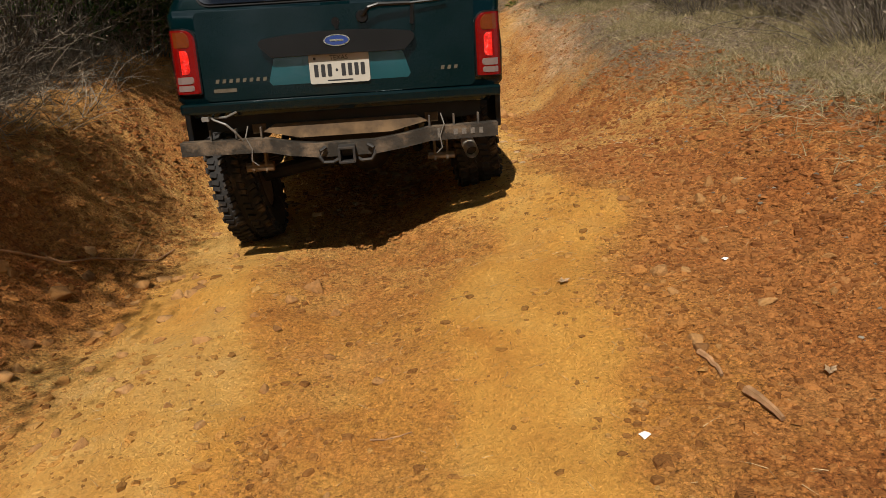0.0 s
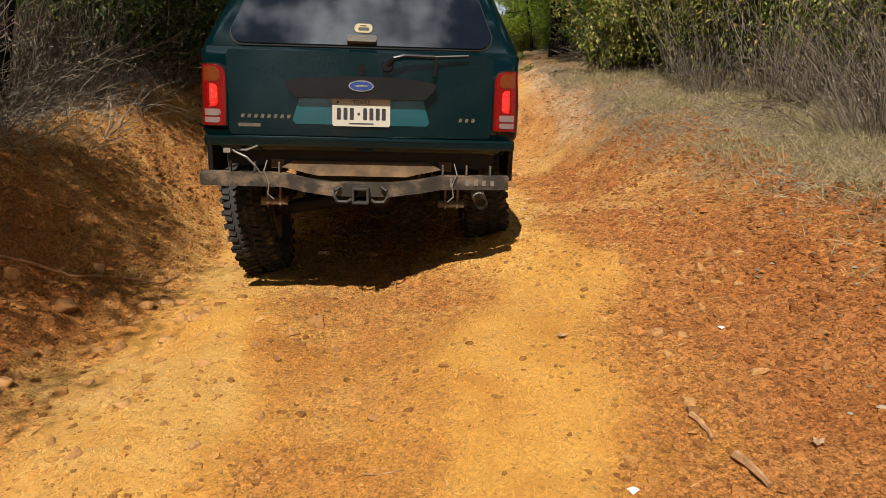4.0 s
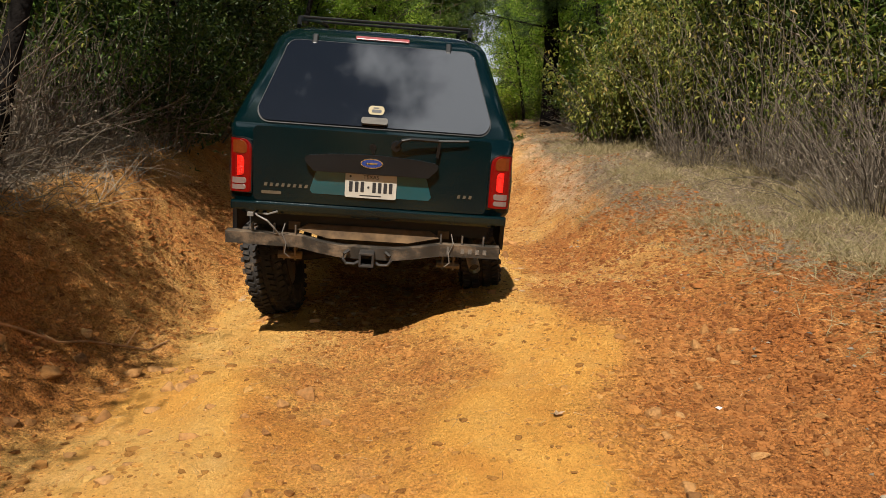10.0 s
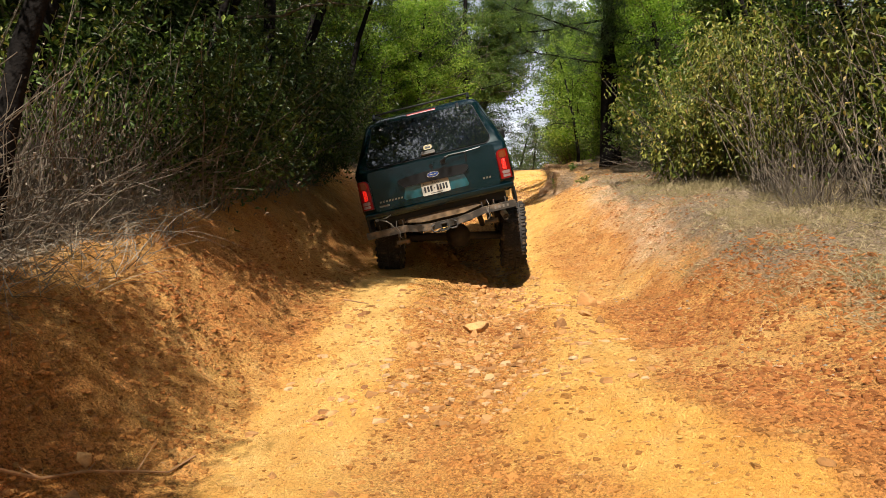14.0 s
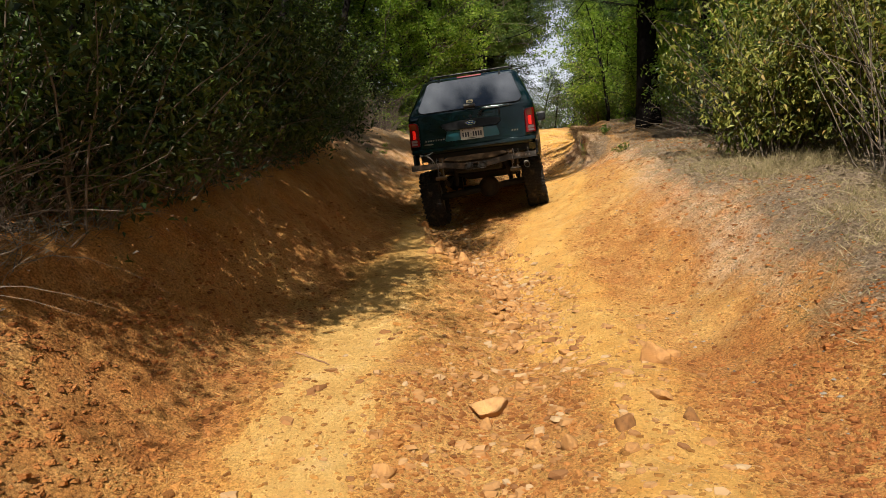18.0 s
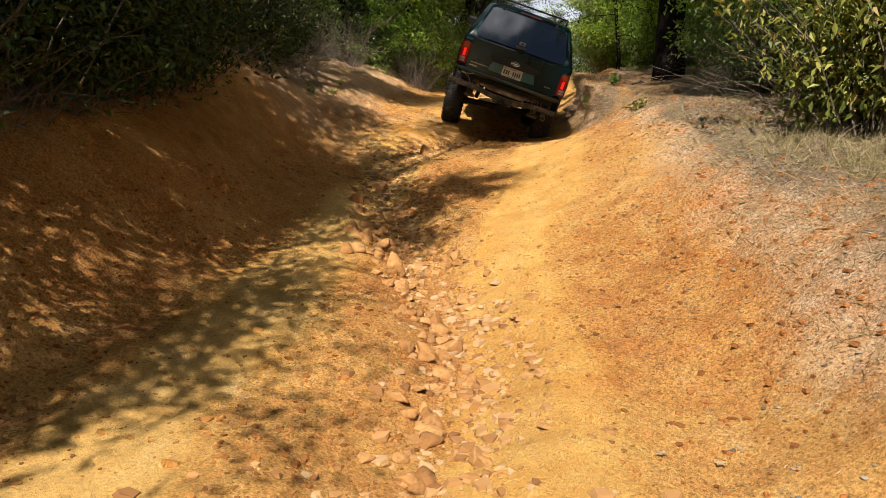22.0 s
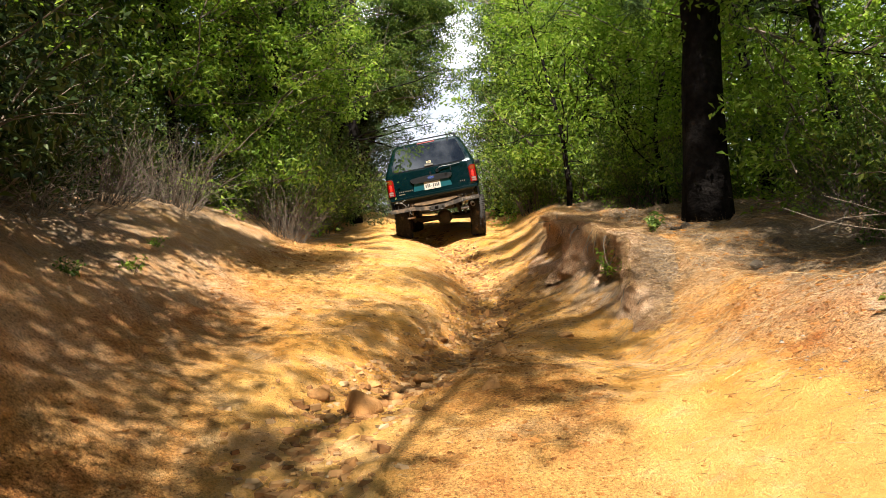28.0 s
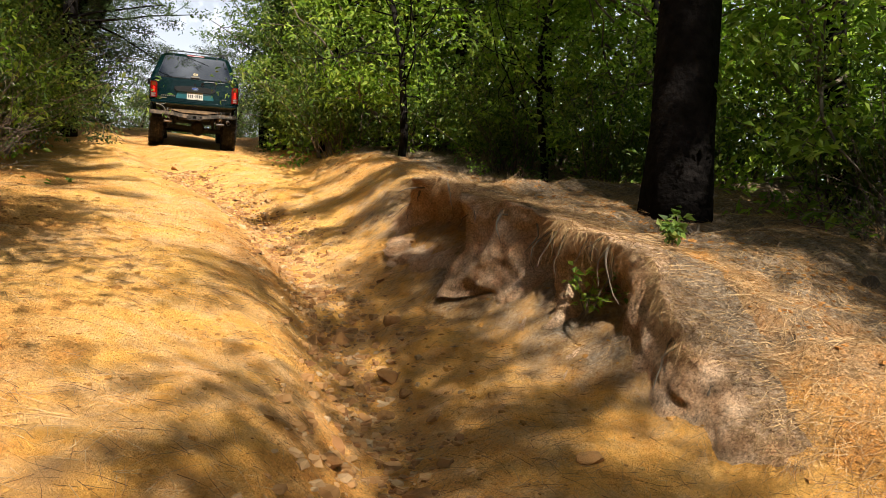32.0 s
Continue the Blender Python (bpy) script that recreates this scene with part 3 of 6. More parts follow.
def make_pine(name, height, r, seed, first=0.3, whorls=16, reach=2.4, tufts=9, label="", lean=(0, 0), r_base=1.25, low_boughs=(), inner=0.35):
    """A pine: straight trunk, level boughs with tufts of long needles."""
    rnd = np.random.default_rng(seed)
    root = new(name)
    bm = bmesh.new()
    path = limb_path((0, 0, -0.3), (lean[0], lean[1], 1), height, rnd, 14, 0.012, 0.0)
    add_tube(bm, path, r * r_base, 14, r * 0.25)
    for v in bm.verts:
        a = math.atan2(v.co.y, v.co.x)
        k = 1 + 0.05 * math.sin(7 * a + v.co.z * 3) + 0.03 * math.sin(13 * a - v.co.z * 5) + 0.35 * max(0, 0.35 - v.co.z) * abs(math.sin(2.5 * a))
        v.co.x *= k
        v.co.y *= k
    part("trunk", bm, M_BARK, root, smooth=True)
    bm = bmesh.new()
    starts, dirs = [], []
    for w in range(whorls):
        u = first + (1 - first) * (w + 0.5 * rnd.random()) / whorls
        q = path[min(14, int(u * 14))].lerp(path[min(14, int(u * 14) + 1)], (u * 14) % 1)
        for b in range(int(rnd.integers(2, 4))):
            a = rnd.uniform(0, 2 * math.pi)
            ln = reach * (1.15 - 0.85 * (u - first) / (1 - first)) * rnd.uniform(0.6, 1.15)
            lp = limb_path(q, (math.cos(a), math.sin(a), rnd.uniform(-0.1, 0.3)), ln, rnd, 6, 0.12, 0.04)
            add_tube(bm, lp, 0.035 * (1.2 - u), 5, 0.008, cap=False)
            for j in range(tufts):
                t = rnd.uniform(inner, 1.0)
                b0 = lp[min(6, int(t * 6))] + Vector(rnd.normal(0, 0.16, 3))
                add_tube(bm, [lp[min(6, int(t * 6))], b0], 0.007, 3, 0.004, cap=False)
                k = 34
                dd = rnd.normal(0, 1, (k, 3)) + np.array([math.cos(a), math.sin(a), 0.5]) * 0.9
                starts.append(np.tile(np.array(b0), (k, 1)) + rnd.normal(0, 0.03, (k, 3)))
                dirs.append(dd)
    for h, az, ln in low_boughs:
        a = radians(az)
        lp = limb_path((0, 0, h), (math.cos(a), math.sin(a), 0.06), ln, rnd, 8, 0.07, 0.0)
        add_tube(bm, lp, 0.032, 6, 0.007, cap=False)
        for j in range(60):
            b0 = lp[int(rnd.integers(2, 9))]
            b1 = b0 + Vector(rnd.normal(0, 0.2, 3)) * Vector((1, 1, 0.5)).x
            add_tube(bm, [b0, b1], 0.008, 3, 0.004, cap=False)
            dd = rnd.normal(0, 1, (34, 3)) + np.array([math.cos(a), math.sin(a), 0.3]) * 0.9
            starts.append(np.tile(np.array(b1), (34, 1)) + rnd.normal(0, 0.03, (34, 3)))
            dirs.append(dd)
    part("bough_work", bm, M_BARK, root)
    s, d = np.concatenate(starts), np.concatenate(dirs)
    v, f = strips(s, d, rnd.uniform(0.12, 0.24, len(s)), 0.0045, rnd, 0.15, 1)
    nd = new("needle_crown", quick_mesh("needle_crown", v, f, 3, M_PINE))
    nd.parent = root
    return tagged(root, label, "pine tree")


def make_bush(name, height, width, leaf, leaf_size, seed, stems=26, per=16, label="", dry=0.0, droop=0.3, aspect=0.45, clumps=4, stem_r=0.009, sag=-0.03):
    """A bush of thin stems from the ground with leaves along them."""
    rnd = np.random.default_rng(seed)
    root = new(name)
    bm = bmesh.new()
    centers = []
    for i in range(stems):
        a, rr = rnd.uniform(0, 2 * math.pi), rnd.uniform(0, 0.35) * width
        out = rnd.uniform(0.1, 1.0)
        lp = limb_path((rr * math.cos(a), rr * math.sin(a), -0.1), (out * math.cos(a) * width / height, out * math.sin(a) * width / height, 1), height * rnd.uniform(0.5, 1.1), rnd, 6, 0.16, sag)
        add_tube(bm, lp, stem_r, 4, 0.002, cap=False)
        if rnd.random() >= dry:
            for j in range(clumps):
                centers.append(lp[int(rnd.integers(2, 7))] + Vector(rnd.normal(0, 0.08, 3)))
    part("stem_tangle", bm, M_TWIG, root)
    if centers:
        v, f = leaf_cloud(centers, (0.13, 0.13, 0.12), per, leaf_size, rnd, droop, aspect)
        lv = new("foliage", quick_mesh("foliage", v, f, 3, leaf))
        lv.parent = root
    return tagged(root, label, "bush")


def put(ob, x, y, turn=0.0, scale=1.0, dz=0.0):
    """Stands a first thing on the ground; scale only before copying."""
    ob.matrix_basis = pose(x, y, float(ground_z(x, y)) + dz, 0, 0, turn) @ Matrix.Diagonal((scale, scale, scale, 1))
    return ob


def repeat(ob, x, y, turn=0.0, scale=1.0, dz=0.0):
    return put(copy_thing(ob, Matrix()), x, y, turn, scale, dz)


prng = np.random.default_rng(21)

# the dark pine beside the trail, its base on the undercut bank
put(make_pine("pine_tree", 13.0, 0.205, 5, 0.46, 12, 2.3, 9, "tall pine, trunk darkened for shade, beside the undercut bank", r_base=1.25, low_boughs=((2.5, -15, 1.7), (3.1, -30, 2.0), (2.6, 160, 2.1), (3.2, 175, 2.6), (3.7, 150, 2.6), (4.3, 165, 2.9), (5.0, 180, 2.8), (5.6, 150, 2.6), (2.9, 235, 1.2), (3.5, 20, 2.0), (5.2, 238, 2.6), (5.9, 246, 2.9), (6.6, 242, 2.9), (7.3, 250, 3.0), (8.0, 240, 2.8), (4.7, 246, 1.9), (3.9, 240, 2.6), (4.3, 248, 2.8), (3.5, 243, 1.9), (5.6, 236, 2.4))), 2.45, 19.55, 20)

# the wood on both sides
oak = make_tree("oak_tree", 7.5, 2.5, 0.13, M_LEAF, 0.095, 11, 0.06, 38, 85, 6, label="green broadleaf tree of the wood edge")
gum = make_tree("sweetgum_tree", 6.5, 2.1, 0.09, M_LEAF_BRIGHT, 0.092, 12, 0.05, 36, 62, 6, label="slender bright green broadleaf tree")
dark_tree = make_tree("elm_tree", 7.0, 2.4, 0.12, M_LEAF_DARK, 0.085, 13, 0.03, 36, 46, 12, label="broadleaf tree with green leaves darkened for shade")
sapling = make_tree("sapling", 4.8, 1.2, 0.045, M_LEAF_BRIGHT, 0.08, 14, 0.25, 18, 26, 8, label="thin bright green sapling by the trail", bark=M_BARK)
pine_far = make_pine("pine_tree", 11.0, 0.14, 15, 0.22, 18, 2.5, 10, "pine tree with open boughs behind the trail")
cedar = make_tree("cedar_tree", 4.2, 1.2, 0.07, M_CEDAR, 0.10, 16, 0.02, 34, 40, 9, label="feathery yellow-green cedar among the bushes", droop=0.1, aspect=0.14, per_twig=0.18, twig=0.22)

tall_pine = make_pine("tall_pine", 26.0, 0.10, 17, 0.66, 14, 2.3, 22, "tall pine with a high crown on the bank", inner=0.62)
edge_oak = make_tree("oak_tree", 8.5, 2.3, 0.12, M_LEAF, 0.095, 18, 0.33, 34, 85, 6, label="oak leaning over the upper trail")
over_oak = make_tree("oak_tree", 9.0, 2.1, 0.12, M_LEAF, 0.095, 19, 0.45, 40, 90, 7, lean=(0.42, 0.02), label="oak leaning over the upper trail")
put(tall_pine, -3.85, 12.0, 40, 0.8)
for px, py, turn, k in ((-5.5, 9.25, 120, 1.0), (-7.2, 4.5, 0, 1.0), (-6.0, 11.2, 240, 1.0)):
    repeat(tall_pine, px, py, turn, k)
put(edge_oak, -3.2, 28.6, 0)
put(over_oak, -3.2, 32.6, 0)
repeat(edge_oak, -6.3, 16.6, 60, 1.0)
repeat(over_oak, -2.6, 33.2, 12, 1.05)
repeat(over_oak, -2.3, 35.0, -8, 1.1)
# added trees with crowns above the view, set to throw dappled shade
lean_oak = put(make_tree("oak_tree", 14.0, 1.9, 0.055, M_LEAF, 0.11, 20, 0.72, 20, 48, 6, lean=(0.40, 0.0), label="tall oak added over the trail to shade it"), -3.7, 11.0, 0)
repeat(lean_oak, -4.1, 8.7, 6, 0.92)
for px, py, turn, k in ((-3.5, 7.5, 0, 0.62), (4.2, 12.2, 172, 0.75), (4.6, 10.6, 186, 0.8), (4.7, 13.4, 178, 0.8), (5.7, 10.2, 180, 0.8)):
    repeat(lean_oak, px, py, turn, k)
# lower unseen crowns, added to shade the left bank and track
bower = make_tree("oak_tree", 7.6, 1.25, 0.075, M_LEAF, 0.095, 22, 0.62, 26, 28, 7, lean=(0.30, 0.0), label="oak added to shade the trail bank with its crown")
put(bower, -3.75, -0.4, 0, 0.72)
for px, py, turn, k in ((-3.8, 0.4, 15, 0.72), (-3.8, 4.3, -10, 0.65), (-3.3, 5.1, 5, 0.85), (-4.2, 6.6, 0, 1.0), (-4.3, 8.9, -12, 1.0), (-4.5, 10.8, 10, 1.0), (-4.6, 15.2, 0, 0.95), (-3.9, 16.4, -8, 0.9)):
    repeat(bower, px, py, turn, k)
repeat(edge_oak, -2.3, 33.6, 120, 1.0)
repeat(edge_oak, 2.6, 33.5, 220, 0.9)
put(oak, -7.0, 15.8, 10)
put(gum, 4.4, 21.6, 80)
put(dark_tree, -8.2, 4.0, 0)
put(sapling, 2.1, 24.0, 0)
put(pine_far, -1.7, 32.0, 0)
put(cedar, 3.5, 13.0, 0)
slim = put(make_tree("oak_tree", 6.8, 0.75, 0.06, M_LEAF, 0.09, 23, 0.08, 30, 60, 6, label="slim green oak at the crest of the trail"), 2.45, 31.0)
repeat(slim, 2.6, 28.8, 120, 1.0)
repeat(slim, 2.8, 33.2, 230, 1.1)
for px, py, turn, k in ((0.6, 47.0, 0, 0.72), (2.6, 48.5, 70, 0.75), (4.6, 46.0, 160, 0.75), (-1.6, 46.0, 220, 0.8), (6.6, 47.5, 30, 0.8), (1.6, 44.0, 300, 0.5), (3.4, 42.0, 15, 0.5)):
    repeat(dark_tree, px, py, turn, k)
for px, py, turn, k in ((-2.2, 36.6, 20, 1.0), (-1.7, 39.0, 140, 0.9), (-2.9, 35.0, 250, 1.1), (-1.9, 33.6, 80, 0.6)):
    repeat(dark_tree, px, py, turn, k)
TREES = [
    (oak, [(-7.4, 18.0), (-7.2, 20.6), (-6.4, 23.0), (-4.9, 25.6), (-7.5, 14.5), (-8.2, 20), (8.2, 14.2), (5.2, 26.5), (-9, 5), (-7.5, 27), (7.8, 9.5), (8.5, 17), (-7.9, 18.8), (4.4, 31.5), (-7.4, -2.5), (7.5, 5.5)]),
    (gum, [(3.5, 25.6), (4.4, 28.8), (-4.4, 24.0), (-4.2, 26.6), (-3.6, 27.6), (-3.4, 25.8), (-3.5, 29.8), (5.4, 16.4), (13, 66), (9, 74), (17, 70), (4, 80), (3.9, 33.5), (-6.6, 23.0), (7.4, 24.4), (5.6, 11.0), (4.0, 23.4), (-6.8, 21.4), (6.0, 29.5), (3.9, 19.2), (5.2, 22.8), (3.0, 26.6), (6.5, 21.5), (5.5, 18.8)]),
    (dark_tree, [(-7.2, 5.6), (-6.9, 8.0), (-7.2, 10.6), (5.6, 8.2), (-7.6, 16.6), (5.0, 5.2), (6.6, 3.4), (-8.8, 2.4), (-9.5, 9), (-9.2, 13), (5.2, 13.6), (-2.9, 30.2), (-3.7, 29.0), (-4.6, 31.6)]),
    (sapling, [(2.3, 27.8), (2.6, 29.6), (3.0, 33.0), (3.1, 22.2), (-5.2, 23.6), (3.5, 27.4), (4.2, 17.4), (-5.4, 18.8)]),
    (pine_far, [(-3.6, 36.5), (-6.2, 30), (8.5, 29), (9.5, 20), (-9.5, 24), (5.5, 37), (7.2, 12.5)]),
    (cedar, [(4.7, 8.7), (5.0, 10.4), (4.5, 15.0)]),
]
for x, y, turn, k in ((-6.8, 3.2, 30, 0.8), (-6.4, 5.4, 77, 0.8), (-5.4, 4.6, 150, 0.5), (-4.0, 9.4, 0, 0.93), (-7.2, 0.5, 0, 1.0), (-5.6, 13.8, 120, 0.7), (-5.7, 15.4, 20, 0.6), (-5.6, 17.2, 210, 0.6), (-5.9, 19.2, 90, 0.65), (-4.8, 7.1, 40, 0.56), (-4.8, 8.3, 90, 0.66), (-8.0, -1.0, 140, 1.0), (-5.9, 6.8, 10, 0.97), (-4.9, 11.0, 200, 0.5), (-4.8, 12.2, 300, 0.5)):
    repeat(dark_tree, x, y, turn, k)
for src, spots in TREES:
    for x, y in spots:
        repeat(src, x, y, float(prng.uniform(0, 360)), float(prng.uniform(0.88, 1.18)))

# bushes of the banks
b_green = put(make_bush("bush", 1.9, 1.0, M_LEAF, 0.066, 31, 38, 36, "leafy green bush on the bank", droop=0.5), -3.9, 7.6)
b_dry = put(make_bush("dry_bush", 1.15, 1.0, M_DRY, 0.028, 32, 170, 4, "tangle of grey-brown leafless brambles", dry=0.5, stem_r=0.0034, sag=-0.06, clumps=2), -3.35, 5.2)
b_yellow = put(make_bush("yellowing_bush", 2.3, 0.85, M_LEAF_YELLOW, 0.078, 33, 50, 36, "rounded bush with yellowing drooping leaves", droop=0.8, aspect=0.42), 2.65, 12.0)
b_dark = put(make_bush("shade_bush", 1.7, 1.1, M_LEAF_DARK, 0.066, 34, 40, 36, "bush with leaves darkened for the shade of the wood"), -4.2, 10.2)
b_twig = put(make_bush("leggy_shrub", 2.3, 1.1, M_LEAF_YELLOW, 0.065, 35, 60, 9, "leggy grey shrub with few leaves", dry=0.45, droop=0.7, stem_r=0.007), 3.35, 8.0)
BUSHES = [
    (b_green, [(3.3, 17.2), (3.7, 18.8), (4.5, 21.0), (4.8, 18.0), (5.4, 20.0), (3.4, 21.4), (2.2, 26.6), (2.5, 28.4), (2.7, 30.2), (2.9, 31.6), (-3.95, 6.7), (-3.6, 8.6), (-4.1, 4.6), (-4.5, 5.8), (-4.2, 2.8), (-5.8, 20.9), (-4.9, 22.4), (3.1, 22.9), (2.9, 25.0), (-3.3, 25.2), (4.2, 14.0), (3.0, 27.2), (3.6, 29.4), (-2.9, 27.8), (-2.9, 25.4), (-2.7, 26.8), (-2.4, 28.6), (-2.5, 29.8), (-2.7, 31.0), (-3.1, 26.2), (-3.2, 28.8)]),
    (b_dry, [(-4.2, 15.6), (-4.0, 19.4), (-4.6, 15.2), (-4.7, 18.8), (-3.7, 21.0), (-3.2, 3.8), (-3.4, 6.2), (-3.3, 7.4), (-3.2, 2.6), (-3.6, 3.2), (-3.2, 8.6), (-3.7, 4.6), (-3.6, 5.9), (-3.6, 7.0), (-3.3, 9.6), (3.3, 7.2), (2.9, 8.6), (3.6, 6.0), (3.9, 7.8), (3.2, 5.6), (-4.5, 16.0), (-4.5, 17.4), (3.5, 16.4), (2.9, 13.6), (-3.8, 13.2), (4.2, 4.8), (-3.1, 1.2), (2.9, 15.8), (3.4, 18.2), (-2.7, 24.2), (-2.8, 26.2)]),
    (b_yellow, [(3.4, 11.2), (3.3, 12.9), (4.4, 9.6), (-6.1, 21.6), (5.2, 7.2)]),
    (b_dark, [(-3.05, 7.5), (-3.05, 8.4), (-4.1, 14.8), (-4.2, 16.8), (-4.3, 18.2), (-4.0, 15.8), (-3.4, 9.3), (-3.4, 10.5), (-3.5, 11.7), (-3.5, 12.9), (-3.7, 7.4), (-3.6, 11.2), (-3.8, 12.4), (-4.3, 14.4), (-4.3, 8.6), (3.9, 13.0), (4.6, 15.6), (-4.6, 16.6), (3.0, 14.8), (-5.5, 19.6), (-4.8, 24.0), (-3.8, 9.6), (4.9, 12.2), (5.6, 14.8)]),
    (b_twig, [(3.9, 6.6), (4.4, 8.2), (3.0, 9.8), (-3.9, 6.0), (-4.0, 3.6), (-4.7, 17.4), (4.0, 10.4), (4.6, 5.4), (3.3, 15.6)]),
]
for src, spots in BUSHES:
    for x, y in spots:
        repeat(src, x, y, float(prng.uniform(0, 360)), float(prng.uniform(0.8, 1.2)))


def leaf_field(name, boxes, material, size, per, label, category, seed):
    """A joined mass of leaves that fills the depth of the wood."""
    rnd = np.random.default_rng(seed)
    cs = []
    for x0, x1, y0, y1, z0, z1, count in boxes:
        c = np.stack([rnd.uniform(x0, x1, count), rnd.uniform(y0, y1, count), rnd.uniform(z0, z1, count) ** 1.0], 1)
        c[:, 2] += trail(c[:, 0], c[:, 1])
        keep = fnoise(c[:, 0] * 0.5 + c[:, 2] * 0.3, c[:, 1] * 0.5 - c[:, 2] * 0.4, 3, 2) > -0.25
        cs.append(c[keep])
    v, f = leaf_cloud(np.concatenate(cs), (0.3, 0.3, 0.22), per, size, rnd, 0.4)
    return tagged(new(name, quick_mesh(name, v, f, 3, material)), label, category, kind="stuff")


# first box is unseen behind the camera, added to darken reflections in the paint
leaf_field("far_woods", [(-18, 18, -20, -9, 0, 11, 4200), (-16, -8, -9, 34, 0, 8, 1700), (-16, -1.0, 38, 45, 0, 9, 800), (-6, 12, 52, 60, 0, 4.5, 900)], M_LEAF, 0.17, 46, "green depth of the surrounding wood", "woods", 51)
# sun side of the wood: same leaf mass in the lighter colour
leaf_field("sunlit_woods", [(7.5, 16, 0, 12, 0, 8, 600), (7.5, 16, 12, 34, 0, 3.6, 600), (6.5, 18, 32, 44, 0, 5, 300)], M_LEAF_BRIGHT, 0.17, 46, "yellow-green depth of the wood, lightened for sun", "woods", 53)
# left and near underwood takes the shade-darkened leaf colour
leaf_field("underwood", [(-8, -4.2, 2.5, 33, 0, 2.2, 900), (3.8, 8, 3.5, 16, 0, 2.0, 400)], M_LEAF_DARK, 0.12, 26, "leafy underwood among the stems, darkened for shade", "undergrowth", 52)
leaf_field("sunny_underwood", [(3.4, 8, 18, 33, 0, 2.4, 520)], M_LEAF_BRIGHT, 0.11, 26, "green leafy underwood among the stems, lightened for sun", "undergrowth", 54)


# ---- the vehicle ----
M_PAINT = mat("dark_green_paint", (0.0009, 0.0105, 0.0130), 0.14, 0.45, vary=0.12, scale=3, dirt=(0.06, 0.045, 0.028), dirt_amount=0.05, dirt_scale=5, coat=0.22)
M_TINT = mat("tinted_glass", (0.003, 0.004, 0.0055), 0.02, 0.0, vary=0.1, dirt=(0.08, 0.08, 0.075), dirt_amount=0.05, dirt_scale=70, coat=1.0, spec=1.0)
M_TRIM = mat("black_plastic", (0.0045, 0.0045, 0.005), 0.38, spec=0.3, vary=0.2, dirt=(0.10, 0.075, 0.05), dirt_amount=0.10, dirt_scale=14)
M_RUBBER = mat("tyre_rubber", (0.022, 0.020, 0.019), 0.85, vary=0.25, scale=25, dirt=(0.24, 0.16, 0.09), dirt_amount=0.28, dirt_scale=9, spec=0.25)
M_STEEL = mat("weathered_steel", (0.075, 0.066, 0.058), 0.55, 0.45, vary=0.35, scale=14, dirt=(0.30, 0.20, 0.11), dirt_amount=0.36, dirt_scale=6, bump=0.2, bump_scale=60)
M_FRAME = mat("dark_frame_steel", (0.022, 0.019, 0.017), 0.7, 0.2, vary=0.3, scale=10, dirt=(0.11, 0.07, 0.04), dirt_amount=0.3, dirt_scale=5)
M_BAR = mat("black_painted_bar", (0.030, 0.025, 0.020), 0.5, vary=0.35, scale=14, dirt=(0.24, 0.16, 0.095), dirt_amount=0.34, dirt_scale=7, spec=0.4, bump=0.2, bump_scale=60)
M_UNDER = mat("underbody", (0.012, 0.011, 0.010), 0.85, vary=0.3)
M_CHROME = mat("chrome", (0.62, 0.60, 0.56), 0.22, 1.0, vary=0.05)
M_DUSTY = mat("clay_covered_steel", (0.10, 0.062, 0.032), 0.9, 0.0, vary=0.35, scale=12, dirt=(0.035, 0.025, 0.018), dirt_amount=0.4, dirt_scale=9, spec=0.2)
M_PLATE = mat("plate_white", (0.36, 0.335, 0.29), 0.4, vary=0.06)
M_INK = mat("plate_ink", (0.012, 0.012, 0.014), 0.5, vary=0.05)
M_BLUE = mat("blue_enamel", (0.015, 0.035, 0.16), 0.25, vary=0.05, coat=1.0)
M_STICKER = mat("sun_bleached_sticker", (0.24, 0.19, 0.10), 0.6, vary=0.2, scale=30)
M_WIRE = mat("white_cable", (0.15, 0.14, 0.125), 0.5, vary=0.2)
M_SILVER = mat("silver_badge", (0.15, 0.125, 0.09), 0.4, 0.7, vary=0.2, scale=60)


def glow_mat(name, base, power, vary=0.1):
    m = mat(name, base, 0.2, vary=vary, scale=45, bump=vary, bump_scale=120, coat=0.15, spec=0.25)
    b = m.node_tree.nodes["Principled BSDF"]
    b.inputs["Emission Color"].default_value = (*base, 1)
    b.inputs["Emission Strength"].default_value = power
    return m


M_LAMP_RED = glow_mat("red_lens_lit", (0.12, 0.002, 0.0015), 0.06)
M_LAMP_CORE = glow_mat("red_lens_bulb", (0.52, 0.010, 0.005), 0.62, 0.55)
M_LAMP_AMBER = glow_mat("amber_lens", (0.105, 0.022, 0.004), 0.05)
M_LAMP_WHITE = mat("reverse_lens", (0.145, 0.100, 0.090), 0.2, vary=0.1, coat=0.5)
M_LAMP_DIM = mat("brake_lens_unlit", (0.20, 0.03, 0.03), 0.25, vary=0.15, coat=1.0)


def rear_y(z):
    """The tailgate leans a little, the window above it a lot."""
    return 0.066 + 0.085 * (z - 0.96) if z < 1.35 else 0.10 + 0.98 * (z - 1.35)


